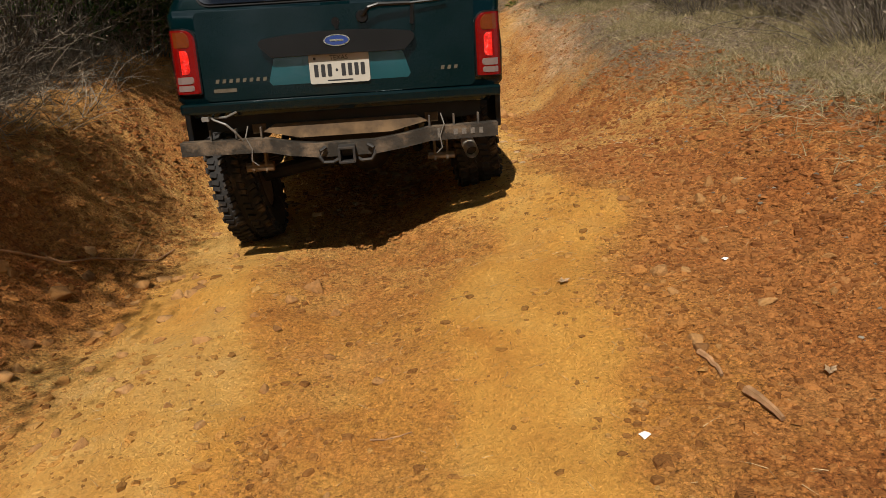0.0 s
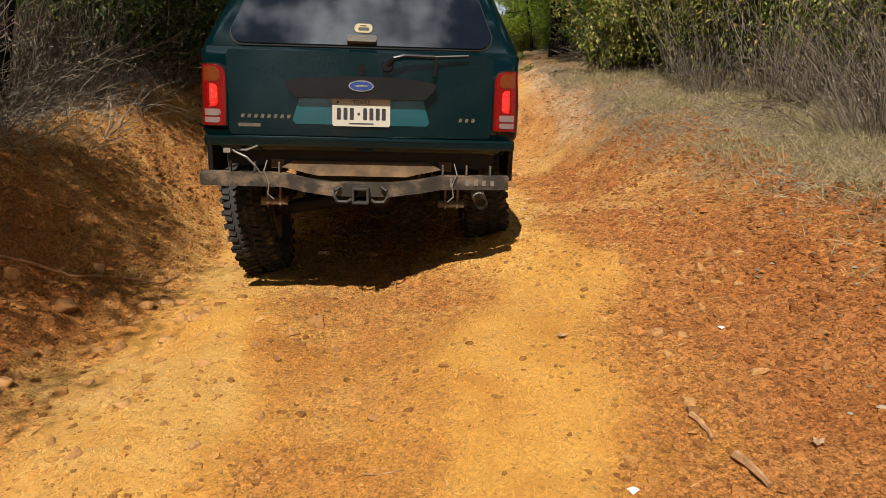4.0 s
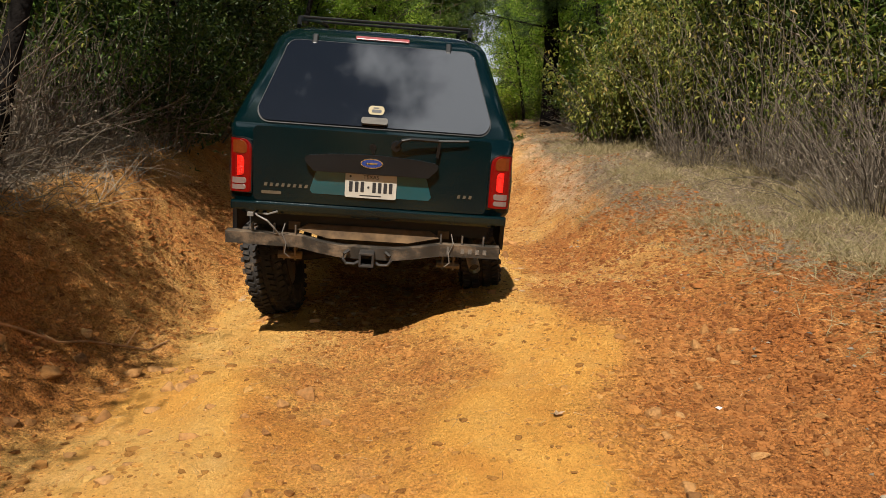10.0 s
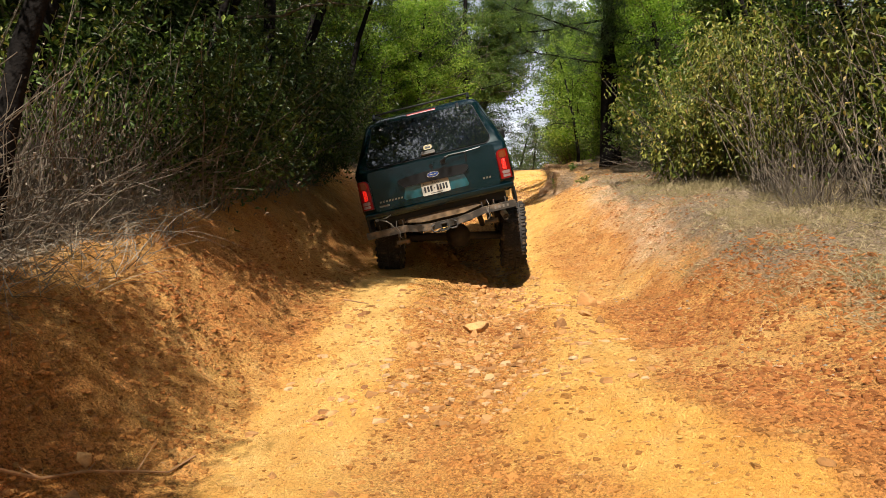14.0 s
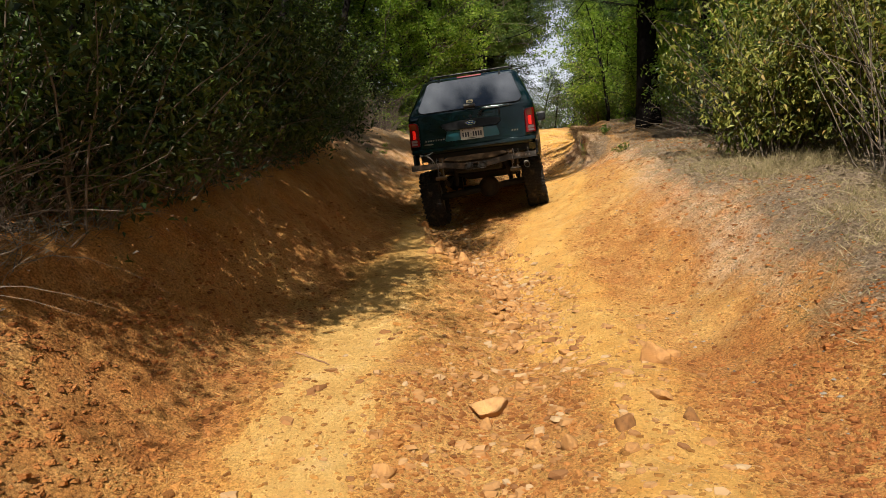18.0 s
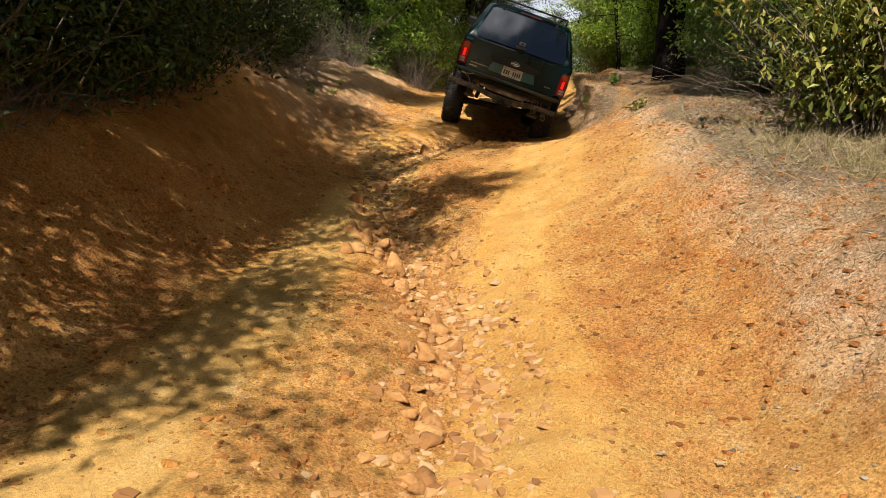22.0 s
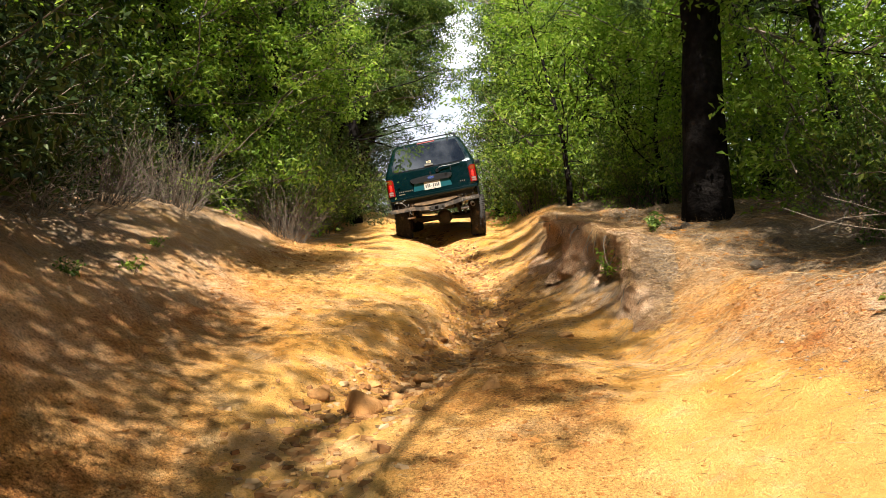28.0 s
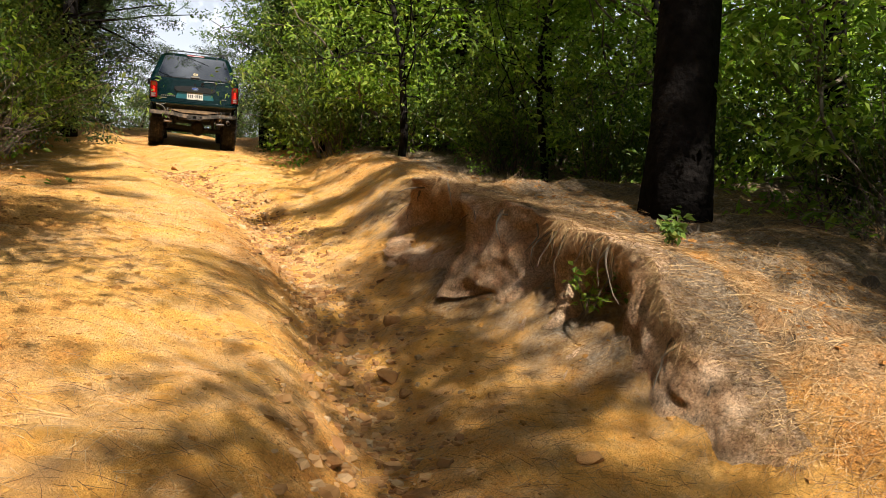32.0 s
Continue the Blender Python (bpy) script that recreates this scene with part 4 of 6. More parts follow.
def rear_panel(name, outline, thick, material, parent, label="", lift=0.004, bevel=0.0):
    """A panel on the rear face: outline as (x, z), standing off by lift, thick outwards."""
    bm = bmesh.new()
    def ring(off):
        out = []
        for x, z in outline:
            lean = 0.085 if z < 1.352 else 0.70
            nrm = Vector((0, -1, lean)).normalized()
            out.append(Vector((x, rear_y(z), z)) + nrm * off)
        return out
    add_loft(bm, [ring(lift - 0.02), ring(lift + thick)])
    if bevel:
        bmesh.ops.bevel(bm, geom=[e for e in bm.edges if len(e.link_faces) == 2 and e.calc_face_angle(0) > 0.7], offset=bevel, segments=2, affect="EDGES")
    return part(name, bm, material, parent, label)


def shifted(points, cx, cz):
    return [(x + cx, z + cz) for x, z in points]


def quad_round(xb, xt, zb, zt, r):
    """A trapezium with rounded corners: half width xb below, xt above."""
    out = []
    for sx, sz, a0 in ((1, 1, 0), (-1, 1, 90), (-1, -1, 180), (1, -1, 270)):
        hx, z = (xt, zt) if sz > 0 else (xb, zb)
        for i in range(6):
            a = radians(a0 + 90 * i / 5)
            out.append((sx * (hx - r) + r * math.cos(a), z - sz * r + r * math.sin(a)))
    return out


def make_wheel(parent, x, y):
    wheel = new("wheel")
    wheel.parent = parent
    side = 1 if x > 0 else -1
    prof = [(-0.105, 0.215), (-0.135, 0.26), (-0.140, 0.33), (-0.125, 0.375), (-0.09, 0.39), (0, 0.392), (0.09, 0.39), (0.125, 0.375), (0.140, 0.33), (0.135, 0.26), (0.105, 0.215)]
    bm = bmesh.new()
    n = 56
    rings = [[(px, pr * math.cos(2 * math.pi * k / n), pr * math.sin(2 * math.pi * k / n)) for px, pr in prof] for k in range(n)]
    vs = [[bm.verts.new(p) for p in r] for r in rings]
    for k in range(n):
        a, b = vs[k], vs[(k + 1) % n]
        for j in range(len(prof) - 1):
            bm.faces.new((a[j], a[j + 1], b[j + 1], b[j]))
    for k in range(n):
        for row, (bx, w) in enumerate(((-0.103, 0.05), (-0.038, 0.052), (0.038, 0.052), (0.103, 0.05))):
            a = 360 * (k + (0.5 if row % 2 else 0) + 0.12 * math.sin(k * 2.3 + row)) / n
            rad = 0.398 if row in (1, 2) else 0.390
            skew = (18 if row % 2 else -18)
            m = pose(0, 0, 0, a, 0, 0) @ pose(bx, 0, rad, 0, 0, skew) @ Matrix.Diagonal((w, 0.030, 0.020, 1))
            res = bmesh.ops.create_cube(bm, size=1.0)
            for v in res["verts"]:
                if v.co.z > 0:
                    v.co.x *= 0.85
                    v.co.y *= 0.8
            bmesh.ops.transform(bm, matrix=m, verts=res["verts"])
        if k % 2 == 0:
            for sx in (-1, 1):
                m = pose(0, 0, 0, 360 * k / n, 0, 0) @ pose(sx * 0.133, 0, 0.352, 0, sx * 25, 0) @ Matrix.Diagonal((0.014, 0.036, 0.045, 1))
                res = bmesh.ops.create_cube(bm, size=1.0)
                bmesh.ops.transform(bm, matrix=m, verts=res["verts"])
    part("tyre", bm, M_RUBBER, wheel, "black all-terrain tyre with clay on its tread")
    bm = bmesh.new()
    n = 20
    prof = [(0.105, 0.215), (0.09, 0.20), (0.05, 0.19), (0.045, 0.09), (0.075, 0.06), (0.075, 0.0)]
    vs = [[bm.verts.new((side * px, pr * math.cos(2 * math.pi * k / n), pr * math.sin(2 * math.pi * k / n))) for px, pr in prof] for k in range(n)]
    for k in range(n):
        a, b = vs[k], vs[(k + 1) % n]
        for j in range(len(prof) - 1):
            bm.faces.new((a[j], a[j + 1], b[j + 1], b[j]))
    add_tube(bm, [(-side * 0.1, 0, 0), (side * 0.04, 0, 0)], 0.205, 20)
    for k in range(5):
        a = 2 * math.pi * k / 5
        add_tube(bm, [(side * 0.06, 0.065 * math.cos(a), 0.065 * math.sin(a)), (side * 0.085, 0.065 * math.cos(a), 0.065 * math.sin(a))], 0.012, 6)
    part("rim", bm, M_STEEL, wheel, "dull alloy rim")
    wheel.matrix_basis = pose(x, y, 0.40)
    return wheel


def make_lamp(parent, side):
    lamp = new("tail_light")
    lamp.parent = parent
    tagged(lamp, "lit red tail light with amber and clear lenses")
    def block(name, z0, z1, material, xi=0.70, proud=0.0, top=0.004, low=0.004, xo=0.832):
        """A moulded lens with a rounded inner corner above and below."""
        bm = bmesh.new()
        levels = []
        for k in range(5):
            a = math.pi / 2 * k / 4
            levels.append((z0 + low * (1 - math.sin(a)), low * (1 - math.cos(a))))
        levels = levels[::-1]
        for k in range(5):
            a = math.pi / 2 * k / 4
            levels.append((z1 - top * (1 - math.sin(a)), top * (1 - math.cos(a))))
        rings = []
        for z, cut in sorted(levels):
            y = rear_y(z) - proud
            x0 = xi + cut
            ring = [(x0, y + 0.03, z), (x0 + 0.004, y - 0.014, z), (x0 + 0.014, y - 0.020, z), (xo - 0.036, y - 0.019, z), (xo - 0.016, y - 0.010, z), (xo - 0.004, y + 0.008, z), (xo + 0.004 + proud, y + 0.05, z), (xo + 0.012 + proud, y + 0.16, z), (xo - 0.06, y + 0.16, z)]
            rings.append([(side * px, py, pz) for px, py, pz in (ring if side > 0 else ring[::-1])])
        add_loft(bm, rings)
        return part(name, bm, material, lamp, smooth=False)
    block("housing", 0.944, 1.268, M_TRIM, 0.694, -0.006, 0.06)
    block("red_lens", 0.950, 1.260, M_LAMP_RED, 0.70, 0.0, 0.055, 0.006)
    block("amber_lens", 1.176, 1.250, M_LAMP_AMBER, 0.722, 0.003, 0.036, 0.012, 0.826)
    block("clear_lens", 1.000, 1.034, M_LAMP_WHITE, 0.722, 0.003, 0.012, 0.012, 0.828)
    block("reversing_lens", 0.964, 0.992, M_LAMP_WHITE, 0.724, 0.003, 0.010, 0.010, 0.828)
    tagged(block("bulb_glow", 1.046, 1.162, M_LAMP_CORE, 0.738, 0.0045, 0.026, 0.020, 0.812), "bright core of the lit brake lamp")
    return lamp


def make_car():
    car = new("off_road_vehicle")
    tagged(car, "dark green four-door off-road vehicle, dusty, its rear bumper removed", "car")

    # lower body, with the wheel arches cut in
    def section(y, w0, w1, w2, z0, z1):
        lean = 0.085 if y < 0.3 else 0.0
        right = [(w0, z0), (w1 - 0.005, z0 + 0.10), (w1, z0 + (z1 - z0) * 0.5), (w1 - 0.012, z1 - 0.10), (w2, z1 - 0.02), (w2 - 0.02, z1)]
        pts = right + [(-x, z) for x, z in reversed(right)]
        return [(x, y + lean * (z - 0.96), z) for x, z in pts]
    arch = lambda c: [(c - 0.47, 0.84), (c - 0.44, 0.90), (c - 0.36, 1.0), (c - 0.2, 1.06), (c, 1.08), (c + 0.2, 1.06), (c + 0.36, 1.0), (c + 0.44, 0.90), (c + 0.47, 0.84)]
    stations = [(0.066, 0.70, 0.815, 0.815, 0.83, 1.352), (0.10, 0.76, 0.842, 0.836, 0.82, 1.352), (0.25, 0.80, 0.862, 0.84, 0.82, 1.352)]
    stations += [(y, 0.845, 0.872, 0.835, z, 1.352) for y, z in arch(0.95)]
    stations += [(1.9, 0.83, 0.872, 0.835, 0.62, 1.352), (3.1, 0.83, 0.87, 0.83, 0.62, 1.34)]
    stations += [(y, 0.84, 0.872 - 0.02 * max(0, y - 3.6), 0.76, z, 1.32 - 0.06 * max(0, y - 3.4)) for y, z in arch(3.78)]
    stations += [(4.42, 0.78, 0.80, 0.70, 0.80, 1.22), (4.50, 0.70, 0.74, 0.66, 0.84, 1.16)]
    bm = bmesh.new()
    add_loft(bm, [section(*s) for s in stations])
    body = part("body", bm, M_PAINT, car, "glossy dark green painted body", smooth=False)
    body.data.polygons.foreach_set("use_smooth", [True] * len(body.data.polygons))
    bm = bmesh.new()
    add_box(bm, (0, 2.3, 0.92), (1.40, 3.9, 0.22))
    # added block below the floor, keeps light out from under the vehicle
    add_box(bm, (0, 2.35, 0.70), (0.92, 2.1, 0.26), bevel=0.05)
    part("floor_pan_and_light_block", bm, M_UNDER, car)

    # cabin
    def ring(z, hx, y0, y1, r=0.07):
        out = []
        for sx, sy, a0 in ((1, 1, 0), (-1, 1, 90), (-1, 0, 180), (1, 0, 270)):
            for i in range(4):
                a = radians(a0 + 30 * i)
                out.append((sx * (hx - r) + r * math.cos(a), (y1 - r if sy else y0 + r) + r * math.sin(a), z))
        return out
    bm = bmesh.new()
    add_loft(bm, [ring(1.31, 0.838, 0.101, 3.60), ring(1.36, 0.832, 0.108, 3.50), ring(1.60, 0.745, 0.345, 2.98), ring(1.84, 0.662, 0.58, 2.52), ring(1.89, 0.625, 0.65, 2.42, 0.12), ring(1.92, 0.52, 0.80, 2.25, 0.15)])
    cab = part("cabin", bm, M_PAINT, car, smooth=True)
    cab.data.polygons.foreach_set("use_smooth", [True] * len(cab.data.polygons))

    # rear window and side windows
    win = rear_panel("rear_window", quad_round(0.685, 0.590, 1.366, 1.828, 0.07), 0.006, M_TINT, car, "dark tinted rear window, dusty", lift=0.010)
    fr = rear_panel("window_seal", quad_round(0.693, 0.598, 1.358, 1.836, 0.075), 0.003, M_TRIM, car, lift=0.004)
    for sx in (-1, 1):
        for y0, y1, yt0, yt1 in ((0.42, 1.14, 0.70, 1.14), (1.20, 2.05, 1.20, 1.98), (2.11, 3.05, 2.04, 2.45)):
            bm = bmesh.new()
            xs = lambda z: sx * (0.832 - 0.355 * (z - 1.36) + 0.008)
            a = [(xs(1.40), y0, 1.40), (xs(1.40), y1, 1.40), (xs(1.79), yt1, 1.79), (xs(1.79), yt0, 1.79)]
            add_loft(bm, [a, [(x - sx * 0.02, y, z) for x, y, z in a]])
            part("side_window", bm, M_TINT, car)
        bm = bmesh.new()
        add_box(bm, (sx * 0.925, 2.95, 1.46), (0.16, 0.10, 0.15), bevel=0.03)
        add_box(bm, (sx * 0.88, 2.87, 1.41), (0.12, 0.05, 0.05))
        part("side_mirror", bm, M_TRIM, car)
        bm = bmesh.new()
        add_tube(bm, [(sx * 0.56, 0.80, 1.92), (sx * 0.57, 0.90, 1.975), (sx * 0.57, 1.6, 1.985), (sx * 0.56, 2.2, 1.975), (sx * 0.55, 2.32, 1.92)], 0.016, 8)
        part("roof_rail", bm, M_TRIM, car)
    for y in (0.98, 1.95):
        bm = bmesh.new()
        add_box(bm, (0, y, 1.985), (1.14, 0.05, 0.02), bevel=0.006)
        part("roof_bar", bm, M_TRIM, car)
    bm = bmesh.new()
    add_box(bm, (0, 0.625, 1.868), (0.34, 0.03, 0.028), (-44, 0, 0), bevel=0.006)
    part("high_brake_light", bm, M_LAMP_DIM, car)
    for sx in (-1, 1):
        bm = bmesh.new()
        add_box(bm, (sx * 0.42, 0.575, 1.845), (0.035, 0.022, 0.085), (-44, 0, 0), bevel=0.008)
        part("window_hinge", bm, M_TRIM, car)
        bm = bmesh.new()
        add_box(bm, (sx * 0.575, rear_y(1.80) - 0.012, 1.80), (0.022, 0.012, 0.022), (-44, 0, 0), bevel=0.005)
        part("strut_bolt", bm, M_CHROME, car)

    # tailgate and its fittings
    rear_panel("tailgate", quad_round(0.690, 0.700, 0.905, 1.338, 0.03), 0.004, M_PAINT, car, "dark green tailgate", lift=0.002, bevel=0.0)
    recess = [(0.345, 0.965), (0.36, 0.985), (0.33, 1.085), (0.305, 1.135), (-0.305, 1.135), (-0.33, 1.085), (-0.36, 0.985), (-0.345, 0.965)]
    rear_panel("plate_recess", recess, 0.002, M_PAINT_SUNLIT, car, "plate recess in body green lightened for sunlight", lift=0.0065)
    gar = [(0.335, 1.100), (0.385, 1.150), (0.392, 1.172), (0.372, 1.190), (0.25, 1.204), (0.08, 1.213), (-0.08, 1.213), (-0.25, 1.204), (-0.372, 1.190), (-0.392, 1.172), (-0.385, 1.150), (-0.335, 1.100)]
    rear_panel("handle_garnish", gar, 0.040, M_TRIM, car, "black plastic garnish over the plate", lift=0.006, bevel=0.008)
    plate = rear_panel("number_plate", quad_round(0.152, 0.152, 0.958, 1.110, 0.012), 0.004, M_PLATE, car, "white number plate with dark characters", lift=0.014)
    for i, x in enumerate((-0.118, -0.083, -0.050, 0.020, 0.053, 0.086, 0.118)):
        rear_panel("bar", shifted(rounded(0.021, 0.062, 0.003, 1), x, 1.022), 0.0012, M_INK, plate, lift=0.0175)
    rear_panel("bar", shifted(rounded(0.013, 0.014, 0.003, 1), -0.014, 1.022), 0.0012, M_INK, plate, lift=0.0175)
    rear_panel("bar", shifted(rounded(0.012, 0.014, 0.003, 1), -0.122, 1.082), 0.0012, M_INK, plate, lift=0.0175)
    rear_panel("bar", shifted(rounded(0.13, 0.007, 0.002, 1), 0.0, 0.972), 0.0012, M_INK, plate, lift=0.0175)
    tx = bpy.data.curves.new("lettering", "FONT")
    tx.body, tx.size, tx.align_x, tx.extrude = "TEXAS", 0.032, "CENTER", 0.0008
    tx.materials.append(M_INK)
    t = new("lettering", tx)
    t.parent = plate
    t.matrix_basis = pose(0, rear_y(1.074) - 0.0195, 1.074, 90 - 4.8, 0, 0)
    ell = lambda rx, rz, cx, cz: [(cx + rx * math.cos(2 * math.pi * i / 24), cz + rz * math.sin(2 * math.pi * i / 24)) for i in range(24)]
    badge = rear_panel("oval_badge", ell(0.066, 0.029, 0, 1.165), 0.003, M_CHROME, car, "blue oval badge with a bright rim", lift=0.048)
    rear_panel("enamel", ell(0.059, 0.023, 0, 1.165), 0.002, M_BLUE, badge, lift=0.0515)
    rear_panel("bar", shifted(rounded(0.068, 0.009, 0.004, 2), 0, 1.165), 0.001, M_CHROME, badge, lift=0.0545)
    for cx, count in ((-0.50, 8), (0.56, 3)):
        badge = new("name_badge")
        badge.parent = car
        tagged(badge, "dull silver badge of small raised shapes")
        for k in range(count):
            x0 = cx + 0.034 * (k - (count - 1) / 2)
            rear_panel("bar", [(x0 + 0.011, 1.011), (x0 - 0.006, 1.011), (x0 - 0.011, 0.992), (x0 + 0.006, 0.992)], 0.002, M_SILVER, badge, lift=0.007)
    rear_panel("dealer_badge", shifted(rounded(0.115, 0.018, 0.003, 1), -0.585, 0.955), 0.002, M_SILVER, car, lift=0.007)
    bm = bmesh.new()
    y = rear_y(1.26)
    add_tube(bm, [(0.0, y + 0.01, 1.258), (0.0, y - 0.012, 1.258)], 0.021, 14)
    add_box(bm, (0.003, y - 0.014, 1.245), (0.018, 0.008, 0.045))
    part("lock", bm, M_TRIM, car)
    bm = bmesh.new()
    add_tube(bm, [(0.135, y + 0.01, 1.275), (0.135, y - 0.045, 1.275)], 0.034, 14, 0.028)
    add_tube(bm, [(0.135, y - 0.04, 1.278), (0.17, y - 0.055, 1.315), (0.22, y - 0.05, 1.328), (0.38, y - 0.035, 1.325)], 0.011, 8)
    part("wiper_arm", bm, M_TRIM, car)
    bm = bmesh.new()
    add_tube(bm, [(0.38, y - 0.035, 1.325), (0.56, y - 0.025, 1.335)], 0.007, 6)
    add_box(bm, (0.385, y - 0.03, 1.275), (0.018, 0.014, 0.10), (0, 5, 0))
    part("wiper_blade", bm, M_TRIM, car)
    rear_panel("window_latch", shifted(rounded(0.155, 0.034, 0.012, 3), 0.0, 1.390), 0.022, M_LATCH, car, "dusty window latch cover", lift=0.016)
    decal = rear_panel("sticker", shifted(rounded(0.095, 0.048, 0.020, 3), 0.004, 1.455), 0.001, M_STICKER, car, "faded yellowish window sticker", lift=0.018)
    rear_panel("bar", shifted(rounded(0.058, 0.016, 0.006, 2), 0.006, 1.450), 0.001, M_INK, decal, lift=0.0195)
    rear_panel("bar", shifted(rounded(0.034, 0.006, 0.002, 1), 0.002, 1.467), 0.001, M_INK, decal, lift=0.0195)
    bm = bmesh.new()
    add_box(bm, (0, rear_y(0.875) - 0.006, 0.872), (1.64, 0.035, 0.055), bevel=0.012)
    part("lower_moulding", bm, M_PAINT, car)
    make_lamp(car, -1)
    make_lamp(car, 1)

    # frame, receiver and what hangs below
    bm = bmesh.new()
    add_box(bm, (0, 0.16, 0.79), (1.44, 0.06, 0.10))
    add_box(bm, (0, 0.22, 0.76), (0.9, 0.10, 0.06))
    part("rear_crossmember", bm, M_UNDER, car)
    bar = new("receiver_hitch")
    bar.parent = car
    tagged(bar, "weathered steel receiver hitch bolted across the frame")
    path = [(-0.855, 0.09, 0.668), (-0.42, 0.088, 0.664), (-0.30, 0.078, 0.640), (-0.15, 0.068, 0.622), (0.15, 0.068, 0.622), (0.30, 0.078, 0.640), (0.44, 0.088, 0.664), (0.80, 0.09, 0.668)]
    bm = bmesh.new()
    rings = []
    for px, py, pz in path:
        h = 0.036
        rings.append([(px, py - 0.036, pz - h), (px, py - 0.036, pz + h), (px, py + 0.036, pz + h), (px, py + 0.036, pz - h)])
    add_loft(bm, rings)
    bmesh.ops.bevel(bm, geom=[e for e in bm.edges if e.calc_face_angle(0) > 0.8], offset=0.006, segments=2, affect="EDGES")
    part("crossbar", bm, M_BAR, bar)
    bm = bmesh.new()
    for c, s in (((0, 0.025, 0.640), (0.082, 0.16, 0.013)), ((0, 0.025, 0.566), (0.082, 0.16, 0.013)), ((-0.038, 0.025, 0.603), (0.013, 0.16, 0.082)), ((0.038, 0.025, 0.603), (0.013, 0.16, 0.082))):
        add_box(bm, c, s, bevel=0.003)
    part("receiver_tube", bm, M_FRAME, bar, "square receiver socket")
    for sx in (-1, 1):
        bm = bmesh.new()
        add_tube(bm, [(sx * 0.05, 0.02, 0.572), (sx * 0.075, 0.0, 0.562), (sx * 0.125, 0.0, 0.564), (sx * 0.142, 0.0, 0.59), (sx * 0.138, 0.0, 0.625), (sx * 0.11, 0.02, 0.64)], 0.010, 6)
        part("chain_loop", bm, M_FRAME, bar)
    bm = bmesh.new()
    outline = [(-0.43, 0.730), (-0.37, 0.764), (0.37, 0.764), (0.43, 0.730), (0.24, 0.690), (-0.24, 0.690)]
    add_loft(bm, [[(x, 0.075 + 0.5 * (z - 0.69), z) for x, z in outline], [(x, 0.128, z) for x, z in outline]])
    for sx in (-1, 1):
        add_box(bm, (sx * 0.455, 0.17, 0.745), (0.07, 0.10, 0.05), bevel=0.004)
    part("tow_plate", bm, M_DUSTY, bar, "plate caked with tan clay")
    for x, w, h in ((0.485, 0.012, 0.05), (0.575, 0.022, 0.030), (0.62, 0.022, 0.030), (0.665, 0.022, 0.030), (0.71, 0.022, 0.030)):
        bm = bmesh.new()
        add_box(bm, (x, 0.0525, 0.668), (w, 0.003, h))
        part("bar", bm, M_CHALK, bar, "scratched mark that cannot be read")
    for sx in (-1, 1):
        bm = bmesh.new()
        add_tube(bm, [(sx * 0.50, 0.06, 0.77), (sx * 0.515, 0.04, 0.715), (sx * 0.49, 0.045, 0.65), (sx * 0.50, 0.05, 0.59), (sx * 0.47, 0.06, 0.56)], 0.0034, 6)
        part("wire_tie", bm, M_WIRE, bar, "pale wire tied round the bar")
        for k, x in enumerate((0.44, 0.57, 0.70)):
            bm = bmesh.new()
            add_box(bm, (sx * x, 0.09, 0.727), (0.010, 0.035, 0.062), bevel=0.002)
            part("mount_bolt", bm, M_STEEL, bar)
        bm = bmesh.new()
        add_box(bm, (sx * 0.60, 0.26, 0.78), (0.10, 0.20, 0.10), bevel=0.006)
        part("frame_horn", bm, M_UNDER, car)
        bm = bmesh.new()
        add_box(bm, (sx * 0.47, 0.30, 0.60), (0.012, 0.07, 0.24))
        add_box(bm, (sx * 0.54, 0.30, 0.60), (0.012, 0.07, 0.24))
        add_tube(bm, [(sx * 0.43, 0.29, 0.51), (sx * 0.58, 0.29, 0.51)], 0.026, 10)
        part("spring_shackle", bm, M_STEEL, car, "steel spring shackle")
        bm = bmesh.new()
        for k in range(4):
            L = 1.25 - 0.22 * k
            add_tube(bm, [(sx * 0.505, 0.95 - L / 2, 0.50 - 0.02 * k + 0.05 * (L / 1.25) ** 2), (sx * 0.505, 0.95, 0.455 - 0.012 * k), (sx * 0.505, 0.95 + L / 2, 0.50 - 0.02 * k + 0.05 * (L / 1.25) ** 2)], 0.024, 4)
        part("leaf_spring", bm, M_FRAME, car)
        bm = bmesh.new()
        add_tube(bm, [(sx * 0.40, 1.05, 0.42), (sx * 0.34, 0.70, 0.86)], 0.034, 10)
        add_tube(bm, [(sx * 0.37, 0.88, 0.62), (sx * 0.34, 0.70, 0.88)], 0.042, 10)
        part("shock_absorber", bm, M_FRAME, car, "dusty shock absorber")
        bm = bmesh.new()
        add_box(bm, (sx * 0.50, 2.2, 0.72), (0.09, 4.0, 0.12))
        part("frame_rail", bm, M_UNDER, car)
        bm = bmesh.new()
        add_box(bm, (sx * 0.815, 0.30, 0.76), (0.03, 0.34, 0.18), bevel=0.01)
        part("arch_lip", bm, M_TRIM, car)
    bm = bmesh.new()
    add_tube(bm, [(-0.62, 0.95, 0.40), (0.62, 0.95, 0.40)], 0.048, 12)
    axle = part("rear_axle", bm, M_FRAME, car)
    bm = bmesh.new()
    bmesh.ops.create_uvsphere(bm, u_segments=16, v_segments=10, radius=0.15, matrix=pose(0.08, 0.95, 0.41) @ Matrix.Diagonal((1.0, 0.85, 1.0, 1)))
    diff = part("differential", bm, M_FRAME, car, "round differential housing", smooth=True)
    bm = bmesh.new()
    add_tube(bm, [(-0.6, 3.78, 0.42), (0.6, 3.78, 0.42)], 0.05, 10)
